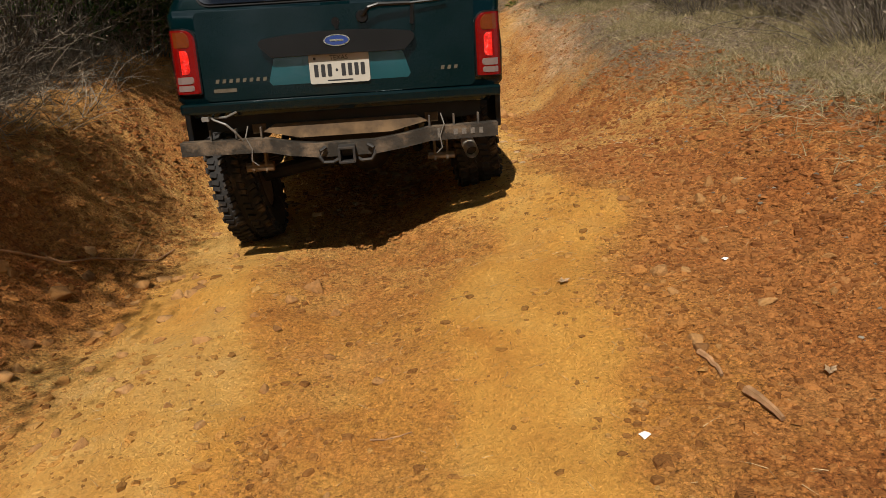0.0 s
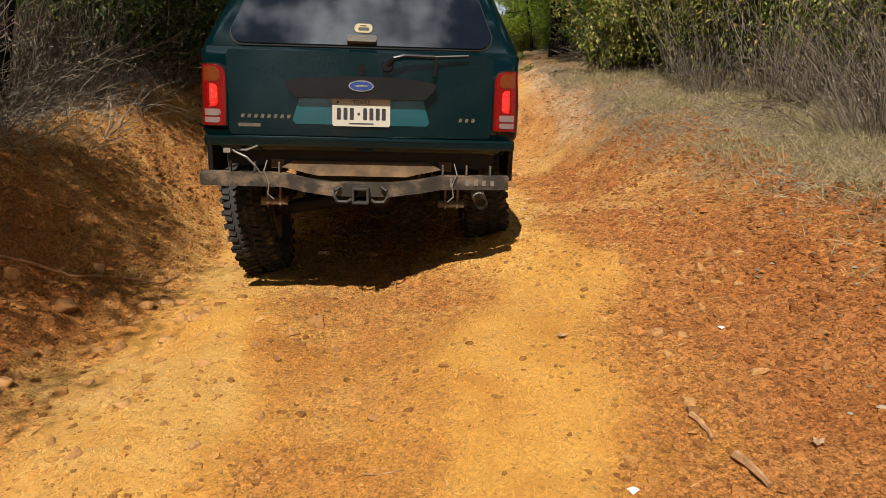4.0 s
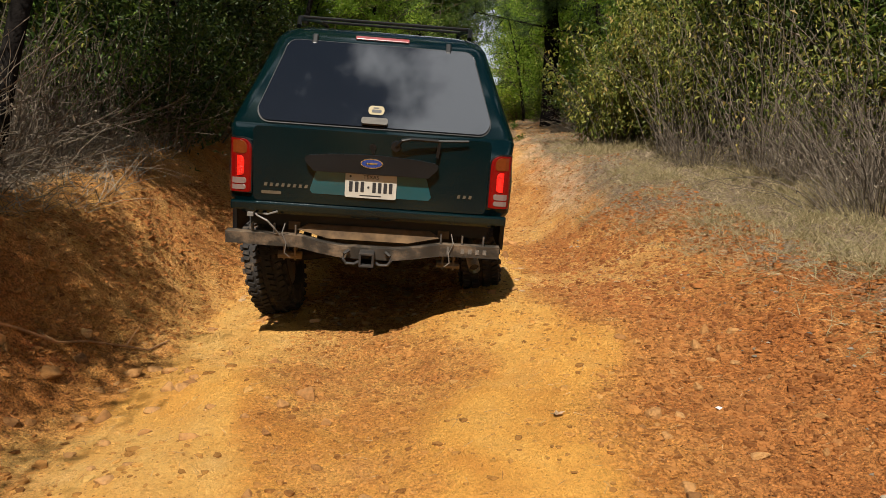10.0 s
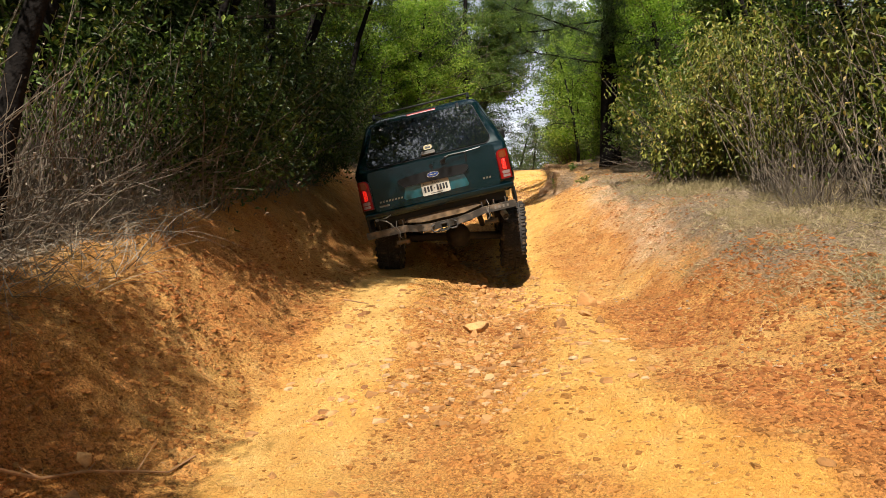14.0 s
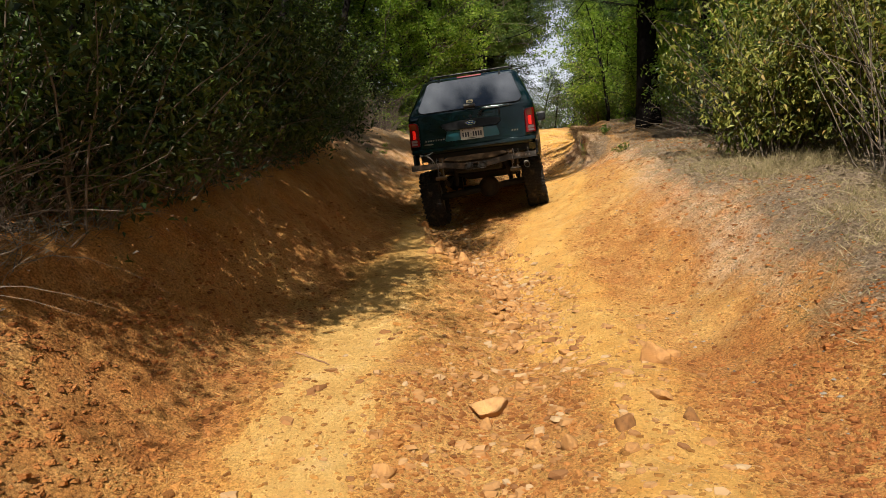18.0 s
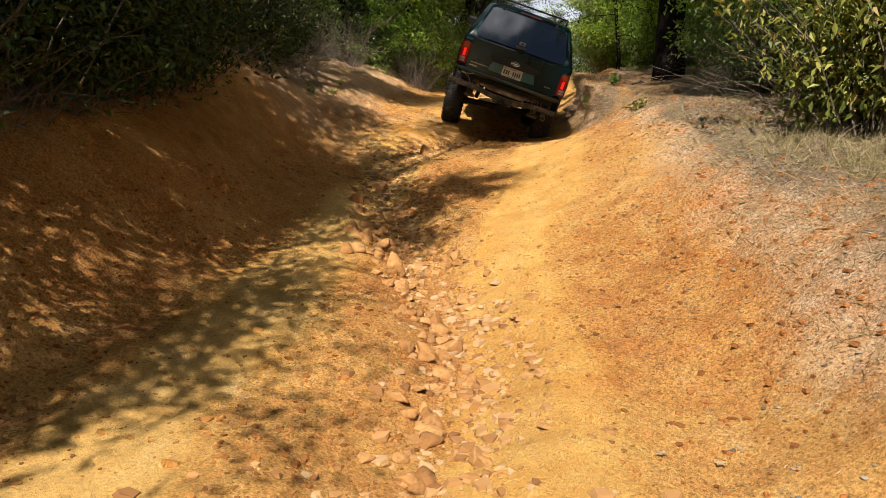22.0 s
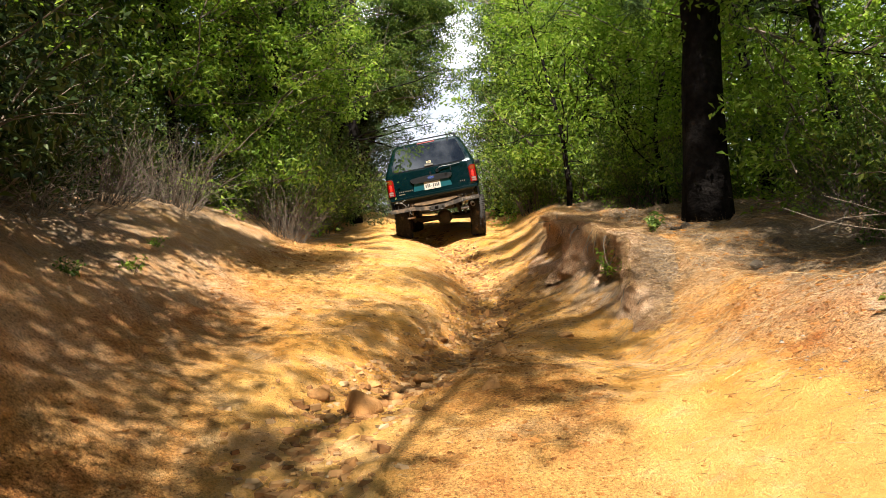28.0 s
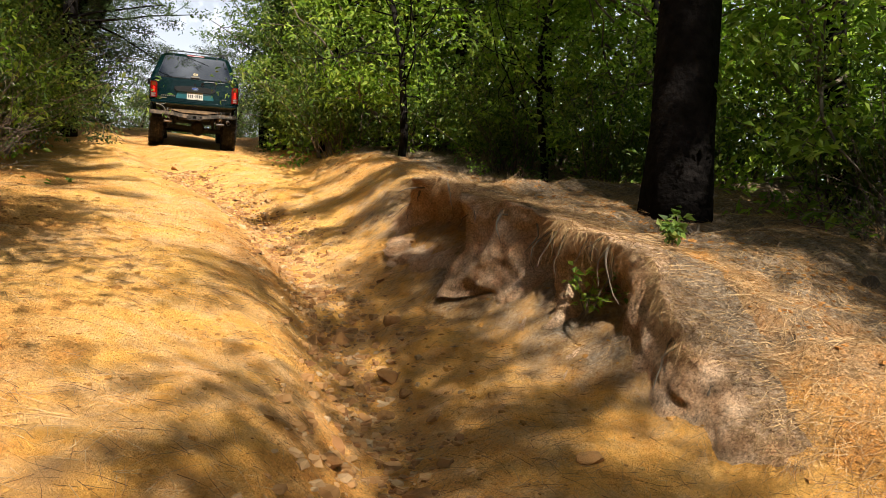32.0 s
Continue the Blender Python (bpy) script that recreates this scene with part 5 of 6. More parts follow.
    part("front_axle", bm, M_UNDER, car)
    bm = bmesh.new()
    add_tube(bm, [(0.60, 1.6, 0.62), (0.63, 0.55, 0.66), (0.655, 0.30, 0.58), (0.665, 0.18, 0.545)], 0.032, 12)
    part("exhaust", bm, M_FRAME, car)
    bm = bmesh.new()
    add_tube(bm, [(0.655, 0.28, 0.575), (0.668, 0.15, 0.535)], 0.037, 14, cap=False)
    add_tube(bm, [(0.655, 0.27, 0.573), (0.668, 0.152, 0.536)], 0.031, 14, cap=False)
    part("exhaust_tip", bm, M_PIPE, car, "shiny exhaust tip")
    bm = bmesh.new()
    add_tube(bm, [(-0.70, 0.10, 0.83), (-0.66, 0.03, 0.815), (-0.60, 0.02, 0.79), (-0.56, 0.03, 0.745), (-0.53, 0.06, 0.69)], 0.006, 6)
    add_tube(bm, [(-0.72, 0.10, 0.82), (-0.60, 0.04, 0.825), (-0.54, 0.02, 0.85)], 0.006, 5)
    add_box(bm, (-0.70, 0.03, 0.822), (0.035, 0.025, 0.022))
    part("trailer_wiring", bm, M_WIRE, car, "loose pale trailer wiring")
    bm = bmesh.new()
    add_box(bm, (0, 0.55, 0.66), (0.62, 0.45, 0.20), bevel=0.04)
    part("spare_carrier", bm, M_UNDER, car)
    wheels = [make_wheel(car, x, y) for x, y in ((-0.72, 0.95), (0.72, 0.95), (-0.72, 3.78), (0.72, 3.78))]
    return car, wheels, (axle, diff)


M_PIPE = mat("dulled_exhaust_steel", (0.46, 0.41, 0.34), 0.45, 0.3, vary=0.25, scale=30)
M_LATCH = mat("dusty_latch", (0.05, 0.042, 0.032), 0.6, vary=0.3, scale=30)
M_CHALK = mat("scratched_paint", (0.11, 0.095, 0.08), 0.7, vary=0.4, scale=60)
# lighter copy of the body green: sun in the recess put into the colour
M_PAINT_SUNLIT = mat("sunlit_recess_paint", (0.005, 0.060, 0.075), 0.28, 0.3, vary=0.1, coat=0.9)
CAR, WHEELS, AXLE = make_car()


# ---- stones, litter and grass ----
def rock_mesh(seed, flat):
    rnd = np.random.default_rng(seed)
    bm = bmesh.new()
    bmesh.ops.create_icosphere(bm, subdivisions=3, radius=0.5)
    cuts = [(Vector(rnd.normal(0, 1, 3)).normalized(), rnd.uniform(0.20, 0.36)) for _ in range(12)]
    for v in bm.verts:
        for nrm, d in cuts:
            k = v.co.dot(nrm) - d
            if k > 0:
                v.co -= nrm * k * 0.98
        v.co += Vector(rnd.normal(0, 0.005, 3))
        v.co.z *= flat
    me = bpy.data.meshes.new("rock")
    bm.to_mesh(me)
    bm.free()
    me.polygons.foreach_set("use_smooth", [True] * len(me.polygons))
    me.materials.append(M_ROCK)
    return me


ROCKS = [rock_mesh(100 + i, f) for i, f in enumerate((0.62, 0.75, 0.85, 0.55, 0.68, 0.95))]
ROCK_SPOTS = [
    (-0.69, 3.61, 0.11), (-0.78, 3.42, 0.07), (-1.75, 3.98, 0.12), (-1.34, 3.20, 0.07), (0.85, 2.98, 0.13), (-1.47, 3.12, 0.07), (-1.98, 3.60, 0.16), (-1.31, 5.13, 0.10), (-1.33, 4.41, 0.06),
    (-0.49, 7.33, 0.32), (-0.50, 7.12, 0.12), (0.52, 7.81, 0.23), (0.65, 8.04, 0.16), (-0.37, 9.21, 0.18), (-0.08, 6.66, 0.12), (0.40, 7.06, 0.15), (-0.59, 6.60, 0.11), (0.49, 6.81, 0.10), (-0.24, 6.80, 0.10),
    (-0.95, 11.54, 0.22), (-0.85, 11.19, 0.16), (-0.53, 10.66, 0.17), (-0.23, 9.82, 0.12), (-0.50, 9.96, 0.17), (-0.39, 10.20, 0.20),
]
ROCK_SPOTS_FAR = [
    (-1.67, 13.22, 0.26), (-1.17, 12.16, 0.22), (-0.39, 11.00, 0.14), (-0.68, 10.47, 0.17), (-0.38, 9.30, 0.17), (-1.26, 11.68, 0.20), (-0.97, 11.58, 0.24), (-1.32, 11.51, 0.17), (-0.38, 11.09, 0.13), (-1.61, 14.09, 0.30),
    (-1.35, 12.34, 0.13), (-0.38, 17.95, 0.20), (-0.60, 15.87, 0.15), (-1.35, 16.04, 0.27), (-1.60, 16.05, 0.15), (-0.25, 17.62, 0.19), (-1.13, 16.38, 0.13), (-0.92, 16.99, 0.14), (0.41, 20.14, 0.17), (0.36, 17.83, 0.15),
    (0.10, 19.43, 0.21), (0.09, 19.13, 0.11), (0.05, 20.17, 0.16), (-0.10, 18.98, 0.13), (-0.67, 18.20, 0.17), (-0.17, 21.19, 0.20), (-0.17, 27.29, 0.29),
]


def lay_rock(x, y, size, rnd, sink=0.30):
    ob = new("stone", ROCKS[int(rnd.integers(len(ROCKS)))])
    s = size * rnd.uniform(0.9, 1.1, 3)
    ob.matrix_basis = pose(x, y, float(ground_z(x, y)) + size * (0.25 - sink * 0.5), *rnd.uniform(-14, 14, 2), rnd.uniform(0, 360)) @ Matrix.Diagonal((s[0], s[1] * 0.85, s[2], 1))
    return tagged(ob, "clay-dusted sandstone stone in the washed-out rut", "stone", "stones of the rut")


def lay_stones():
    rnd = np.random.default_rng(61)
    for x, y, s in ROCK_SPOTS + ROCK_SPOTS_FAR:
        lay_rock(x, y, s * 1.1, rnd, 0.42)
    for i in range(70):
        y = rnd.uniform(5.5, 27)
        spread = 0.40 if y < 9 else 0.20
        x = float(along(RUT_X, y)) + rnd.normal(0, spread)
        lay_rock(x, y, rnd.uniform(0.05, 0.15), rnd, 0.48)
    for i in range(85):
        y = rnd.uniform(8.4, 13.0)
        x = float(np.interp(y, [8.4, 9.2, 9.96, 10.66, 11.2, 11.6, 13.0], [-0.30, -0.37, -0.46, -0.56, -0.82, -1.0, -1.45])) + rnd.normal(0, 0.13)
        lay_rock(x, y, rnd.uniform(0.07, 0.19), rnd, 0.45)
    for i in range(24):
        y = rnd.uniform(2.0, 8.5)
        lay_rock(rnd.normal(-0.6, 0.9), y, rnd.uniform(0.03, 0.075), rnd, 0.5)


lay_stones()


def scatter(name, count, place, size, material, label, category, seed, chips=False):
    """Many small stones as one mesh, lying in the ground: rounded crumbs, or flat-topped angular chips."""
    rnd = np.random.default_rng(seed)
    x, y, keep = place(rnd, count)
    x, y = x[keep], y[keep]
    n = len(x)
    s = size * np.minimum(np.exp(rnd.normal(0, 0.5, n)), 2.2)
    if chips:
        turns = np.arange(5) * 2 * np.pi / 5
        foot = np.stack([np.cos(turns), np.sin(turns) * 0.75, 0 * turns - 0.35], -1)
        base = np.concatenate([foot, foot * (0.80, 0.80, 0) + (0, 0, 0.30)])
        f = [[5, 6, 7], [5, 7, 8], [5, 8, 9]] + [t for i in range(5) for t in ([i, (i + 1) % 5, 5 + (i + 1) % 5], [i, 5 + (i + 1) % 5, 5 + i])]
    else:
        base = np.array([[0.9, 0, 0.1], [0.3, 0.85, 0.2], [-0.8, 0.5, 0], [-0.7, -0.6, 0.15], [0.4, -0.8, 0.05], [0.30, 0.12, 0.62], [-0.28, -0.2, 0.58], [0, 0, -0.3]])
        f = [[0, 1, 5], [1, 2, 5], [2, 6, 5], [2, 3, 6], [3, 4, 6], [4, 0, 5], [4, 5, 6]]
    k = len(base)
    v = np.repeat(base[None], n, 0) * rnd.uniform(0.65, 1.3, (n, k, 3))
    if chips:
        v[..., 2] += v[..., 0] * rnd.normal(0, 0.16, n)[:, None] + v[..., 1] * rnd.normal(0, 0.16, n)[:, None]
    a = rnd.uniform(0, 2 * np.pi, n)
    c, t = np.cos(a)[:, None], np.sin(a)[:, None]
    v = np.stack([v[..., 0] * c - v[..., 1] * t, v[..., 0] * t + v[..., 1] * c, v[..., 2] * 0.8], -1) * s[:, None, None]
    v += np.stack([x, y, ground_z(x, y) - (0.0 if chips else 0.16) * s], -1)[:, None, :]
    fs = (np.arange(n)[:, None, None] * k + np.array(f)[None]).reshape(-1, 3)
    me = quick_mesh(name, v.reshape(-1, 3), fs, 3, material)
    me.polygons.foreach_set("use_smooth", np.full(len(me.polygons), not chips))
    if material is M_PEBBLE:
        shares = np.stack(soil_masks(x, y), -1)
        me.attributes.new("soil", "FLOAT_COLOR", "POINT").data.foreach_set("color", np.repeat(shares, k, 0).astype(np.float32).ravel())
    return tagged(new(name, me), label, category, kind="stuff")


def pebble_mat():
    """Crumbs of the soil that they lie on: red or yellow by the ground's own share, each a little lighter or darker."""
    m = bpy.data.materials.new("clay_pebbles")
    m.use_nodes = True
    n, l = m.node_tree.nodes, m.node_tree.links
    b = n["Principled BSDF"]
    b.inputs["Roughness"].default_value = 0.95
    b.inputs["Specular IOR Level"].default_value = 0.15
    at = n.new("ShaderNodeAttribute")
    at.attribute_name = "soil"
    sp = n.new("ShaderNodeSeparateColor")
    l.new(at.outputs["Color"], sp.inputs["Color"])
    mx = n.new("ShaderNodeMix")
    mx.data_type = "RGBA"
    mx.inputs[6].default_value, mx.inputs[7].default_value = (0.325, 0.122, 0.036, 1), (0.47, 0.235, 0.060, 1)
    l.new(sp.outputs[0], mx.inputs[0])
    g = n.new("ShaderNodeNewGeometry")
    r = n.new("ShaderNodeValToRGB")
    e = r.color_ramp.elements
    e.new(0.5)
    e.new(0.93)
    for el, (p, c) in zip(e, [(0.0, (0.46, 0.42, 0.41)), (0.5, (0.86, 0.86, 0.86)), (0.93, (1.06, 1.06, 1.05)), (1.0, (0.95, 1.15, 1.4))]):
        el.position, el.color = p, (*c, 1)
    l.new(g.outputs["Random Per Island"], r.inputs["Fac"])
    tint = n.new("ShaderNodeMix")
    tint.data_type, tint.blend_type = "RGBA", "MULTIPLY"
    tint.inputs[0].default_value = 1.0
    l.new(mx.outputs[2], tint.inputs[6])
    l.new(r.outputs["Color"], tint.inputs[7])
    l.new(tint.outputs[2], b.inputs["Base Color"])
    grain = n.new("ShaderNodeTexNoise")
    grain.inputs["Scale"].default_value, grain.inputs["Detail"].default_value = 130, 6
    gco = n.new("ShaderNodeTexCoord")
    l.new(gco.outputs["Object"], grain.inputs["Vector"])
    gb = n.new("ShaderNodeBump")
    gb.inputs["Strength"].default_value, gb.inputs["Distance"].default_value = 1.0, 0.016
    l.new(grain.outputs["Fac"], gb.inputs["Height"])
    l.new(gb.outputs["Normal"], b.inputs["Normal"])
    return m


def on_trail(rnd, n):
    y = rnd.uniform(0.8, 30, n) ** 1.0
    y = np.where(rnd.random(n) < 0.45, rnd.uniform(1.2, 7.5, n), y)
    x = rnd.uniform(-2.6, 2.3, n)
    yel, lit, pal, _ = soil_masks(x, y)
    patch = 0.5 + 0.6 * fnoise(x * 0.9, y * 0.9, 3, 0)
    keep = rnd.random(n) < np.clip(patch, 0.12, 1) * np.where(np.maximum(yel, pal) > 0.64, 0.22, 1.0) * np.where(y > 20, 0.45, 1)
    return x, y, keep


def in_rut(rnd, n):
    y = rnd.uniform(5, 27, n)
    w = np.where(y < 8.6, 0.48, 0.20)
    return along(RUT_X, y) + rnd.normal(0, 1, n) * w, y, np.ones(n, bool)


def on_verge(rnd, n):
    y = rnd.uniform(1.0, 17, n)
    return along(VERGE, y) + rnd.uniform(0.3, 2.4, n), y, np.ones(n, bool)


M_PEBBLE = pebble_mat()
scatter("gravel", 160000, on_trail, 0.0066, M_PEBBLE, "loose crumbs of red and yellow clay", "gravel", 71)
scatter("coarse_gravel", 90000, on_trail, 0.0125, M_PEBBLE, "coarse clay and sandstone chips on the trail", "gravel", 72, True)
scatter("stone_chips", 4200, on_trail, 0.020, M_PEBBLE, "flat sandstone chips pressed into the clay", "gravel", 75, True)
M_RUBBLE = leaf_mat("sandstone_rubble", [(0.0, (0.17, 0.075, 0.027)), (0.35, (0.27, 0.135, 0.048)), (0.75, (0.34, 0.190, 0.078)), (1.0, (0.34, 0.235, 0.13))], 0.0, 0.95)
scatter("rut_rubble", 5000, in_rut, 0.026, M_RUBBLE, "rubble washed into the rut", "rubble", 73, True)
scatter("verge_chips", 3500, on_verge, 0.009, M_DRY, "pale chips and dead leaves on the verge", "litter", 74)


def ground_strips(name, x, y, material, length, width, up, label, category, seed, bend=0.4, segs=2, lift=0.004):
    rnd = np.random.default_rng(seed)
    n = len(x)
    d = rnd.normal(0, 1, (n, 3))
    d[:, 2] = up * rnd.uniform(0.6, 1.4, n) + 0.03
    if up < 0.5:
        e = 0.05
        d[:, 2] += (ground_z(x + e * d[:, 0], y + e * d[:, 1]) - ground_z(x, y)) / e
    p = np.stack([x, y, ground_z(x, y) + lift], -1)
    v, f = strips(p, d, length * rnd.uniform(0.5, 1.4, n), width, rnd, bend, segs)
    return tagged(new(name, quick_mesh(name, v, f, 3, material)), label, category, kind="stuff")


def grow_grass():
    rnd = np.random.default_rng(81)
    # dry grass in tufts on the right verge
    ty = rnd.uniform(3.5, 13.5, 420)
    tx = along(VERGE, ty) + rnd.uniform(1.25, 3.4, 420)
    keep = fnoise(tx * 0.8, ty * 0.8, 2, 3) > -0.35
    tx, ty = tx[keep], ty[keep]
    x, y = np.repeat(tx, 55) + rnd.normal(0, 0.10, len(tx) * 55), np.repeat(ty, 55) + rnd.normal(0, 0.10, len(tx) * 55)
    ground_strips("dry_grass", x, y, M_GRASS, 0.14, 0.0026, 1.2, "dry straw-coloured grass on the verge", "grass", 82, 0.5, 3)
    # short mat between them
    y = rnd.uniform(1.5, 15, 16000)
    x = along(VERGE, y) + rnd.uniform(0.75, 3.2, 16000)
    ground_strips("grass_mat", x, y, M_GRASS, 0.10, 0.0028, 0.5, "short dry grass and straw on the verge", "grass", 83, 0.4, 2)
    # dead stems over the left bank
    y = rnd.uniform(0.5, 18, 12000)
    x = along(LEFT_TOE, y) - along(LEFT_WIDE, y) * rnd.uniform(0.75, 1.9, 12000)
    ground_strips("dead_stems", x, y, M_DRY, 0.45, 0.0035, 0.9, "grey dead stems hanging over the bank", "undergrowth", 84, 0.7, 4)
    # fallen pine needles
    n = 125000
    y = rnd.normal(18.8, 2.1, n)
    x = rnd.uniform(-2.2, 4.2, n)
    keep = rnd.random(n) < np.clip(0.16 + 0.84 * smooth01((x - 0.15) / 0.8), 0, 1) * np.clip(0.55 + 0.8 * fnoise(x * 1.5, y * 1.5, 3, 4), 0.1, 1)
    ground_strips("needle_litter", x[keep], y[keep], M_NEEDLE_LITTER, 0.15, 0.0014, 0.02, "fallen brown pine needles", "litter", 85, 0.25, 2, 0.006)
    # straw thinly over the trail
    n = 9000
    y, x = rnd.uniform(1, 24, n), rnd.uniform(-2.4, 2.0, n)
    ground_strips("straw", x, y, M_NEEDLE_LITTER, 0.06, 0.0014, 0.02, "scattered bits of straw and needles", "litter", 86, 0.3, 2, 0.005)


grow_grass()


def stick(x0, y0, x1, y1, r, label, seed, bow=0.03, lift=0.0, branches=0, wood=M_STICK):
    rnd = np.random.default_rng(seed)
    bm = bmesh.new()
    pts = []
    for i in range(7):
        u = i / 6
        x, y = x0 + (x1 - x0) * u + bow * math.sin(math.pi * u) + rnd.normal(0, bow * 0.2), y0 + (y1 - y0) * u + rnd.normal(0, bow * 0.2)
        pts.append(Vector((x, y, float(ground_z(x, y)) + r * 0.8 + lift * math.sin(math.pi * u))))
    add_tube(bm, pts, r, 6, r * 0.5)
    for b in range(branches):
        p = pts[2 + b % 4]
        add_tube(bm, [p, p + Vector(rnd.normal(0, 0.12, 3)) + Vector((0, 0, 0.03))], r * 0.5, 4, r * 0.2)
    me = bpy.data.meshes.new("stick")
    bm.to_mesh(me)
    bm.free()
    me.materials.append(wood)
    return tagged(new("stick", me), label, "stick")


stick(0.90, 2.19, 0.945, 2.04, 0.018, "short weathered stick on the trail", 1, 0.004)
stick(-0.28, 2.29, -0.14, 2.30, 0.004, "thin dark twig on the clay", 2, 0.004)
stick(-2.28, 3.42, -1.78, 4.60, 0.009, "long bare branch lying along the bank", 3, 0.06, 0.02, 3)
stick(-1.76, 7.85, -1.47, 7.58, 0.008, "dark stick across the wheel track", 4, 0.01)
stick(0.83, 2.42, 0.86, 2.28, 0.012, "curled piece of bark on the trail", 5, 0.01)
stick(1.75, 18.9, 2.3, 19.15, 0.020, "dark pine root along the bank top", 6, 0.05, 0.0, 0, M_TWIG)
stick(2.9, 18.0, 3.5, 18.6, 0.012, "grey dead branch under the bushes", 7, 0.1, 0.15, 5, M_TWIG)


# ---- the undercut bank ----
def lip_edge(y):
    return 1.12 + 0.16 * vnoise(y * 1.9, 0 * y + 3.3, 1) + 0.07 * vnoise(y * 5.3, 0 * y + 1.7, 2)


def make_bank():
    """The steep soil face: hollows under a lip of matted needles and roots."""
    ys = np.arange(17.0, 21.9, 0.022)
    vs = np.linspace(0, 1, 46)
    Y, V = np.meshgrid(ys, vs, indexing="ij")
    fade = smooth01((Y - 17.0) / 2.0) * smooth01((21.9 - Y) / 0.9)
    E = lip_edge(Y)
    z0, z1 = trail(E - 0.30, Y) - 0.03, trail(E + 0.42, Y) + 0.035 * fade
    face = smooth01(V / 0.72)
    top = np.clip((V - 0.72) / 0.28, 0, 1)
    hollow = np.clip(0.5 + 1.1 * fnoise(Y * 1.5, 0 * Y + 7.7, 2, 5), 0, 1) * fade ** 2
    bulge = -0.10 * (1 - hollow)
    X = E - 0.30 + 0.20 * V / 0.72 * (V < 0.72) + (V >= 0.72) * (0.20 + 0.62 * top)
    X = X + fade * (hollow * 0.42 * np.sin(np.pi * np.clip((V - 0.12) / 0.56, 0, 1)) ** 1.5 + bulge * np.sin(np.pi * np.clip(V / 0.8, 0, 1)))
    X = X + fade * (0.075 * fnoise(Y * 3.4, V * 4.0, 3, 0) + 0.042 * fnoise(Y * 9, V * 9, 3, 2) + 0.018 * np.abs(fnoise(Y * 22, V * 16, 2, 4))) * (1 - top * 0.7)
    Z = z0 + (z1 - z0) * face + fade * (0.03 * fnoise(Y * 4, V * 3 + 9, 3, 1) * np.sin(np.pi * np.clip(V, 0, 1)) - 0.09 * top ** 2 + 0.012 * fnoise(Y * 14, V * 12, 2, 3))
    low = trail(X, Y) - 0.07
    Z = low + (Z - low) * np.clip(fade * 1.25, 0, 1)
    n, k = X.shape
    idx = np.arange(n * k).reshape(n, k)
    f = np.stack([idx[:-1, :-1], idx[1:, :-1], idx[1:, 1:], idx[:-1, 1:]], -1)
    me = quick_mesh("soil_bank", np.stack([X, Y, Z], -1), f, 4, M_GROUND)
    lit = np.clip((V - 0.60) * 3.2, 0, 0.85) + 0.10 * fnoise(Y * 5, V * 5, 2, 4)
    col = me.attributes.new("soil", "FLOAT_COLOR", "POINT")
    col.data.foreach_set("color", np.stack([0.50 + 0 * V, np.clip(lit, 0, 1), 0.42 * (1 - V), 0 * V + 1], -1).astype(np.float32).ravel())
    me.polygons.foreach_set("use_smooth", np.ones(len(me.polygons), bool))
    tagged(new("soil_bank", me), "undercut bank of red rooted soil with hollows", "bank", kind="structure")
    return X, Y, Z


def hang_needles():
    """Needles and roots that fall from the lip down the face and lie matted on top."""
    rnd = np.random.default_rng(91)
    BX, BY, BZ = make_bank()
    n = 6000
    i, j = rnd.integers(12, len(BX) - 12, n), rnd.integers(30, 37, n)
    patch = fnoise(BY[i, j] * 4.3, 0 * i + 1.1, 3, 2) > -0.05
    i, j = i[patch], j[patch]
    n = len(i)
    p = np.stack([BX[i, j] - 0.012, BY[i, j], BZ[i, j] + 0.008], -1)
    d = np.stack([-np.abs(rnd.normal(0.5, 0.25, n)), rnd.normal(0, 0.35, n), rnd.normal(-0.25, 0.35, n)], -1)
    v, f = strips(p, d, rnd.uniform(0.05, 0.22, n) * rnd.uniform(0.5, 1.0, n), 0.0016, rnd, 0.9, 4)
    tagged(new("hanging_needles", quick_mesh("hanging_needles", v, f, 3, M_NEEDLE_LITTER)), "brown pine needles hanging over the bank", "litter", kind="stuff")
    n = 9000
    i, j = rnd.integers(3, len(BX) - 3, n), rnd.integers(33, 46, n)
    p = np.stack([BX[i, j], BY[i, j], BZ[i, j] + 0.008], -1)
    d = np.stack([rnd.normal(0, 1, n), rnd.normal(0, 1, n), rnd.normal(0.05, 0.12, n)], -1)
    v, f = strips(p, d, rnd.uniform(0.08, 0.2, n), 0.0018, rnd, 0.35, 2)
    tagged(new("matted_needles", quick_mesh("matted_needles", v, f, 3, M_NEEDLE_LITTER)), "mat of brown pine needles on the lip", "litter", kind="stuff")
    for k in range(44):
        a, b = int(rnd.integers(15, len(BX) - 15)), int(rnd.integers(26, 36))
        p0 = Vector((BX[a, b] + 0.03, BY[a, b], BZ[a, b]))
        bm = bmesh.new()
        dirn = (rnd.uniform(-0.8, -0.2), rnd.normal(0, 0.8), rnd.uniform(-1.2, -0.2))
        add_tube(bm, limb_path(p0, dirn, rnd.uniform(0.12, 0.42), rnd, 7, 0.28, -0.12), rnd.uniform(0.004, 0.014), 5, 0.0015, cap=False)
        me = bpy.data.meshes.new("root")
        bm.to_mesh(me)
        bm.free()
        me.materials.append(M_TWIG)
        tagged(new("root", me), "bare grey root hanging out of the bank", "root", "roots of the undercut bank")


hang_needles()


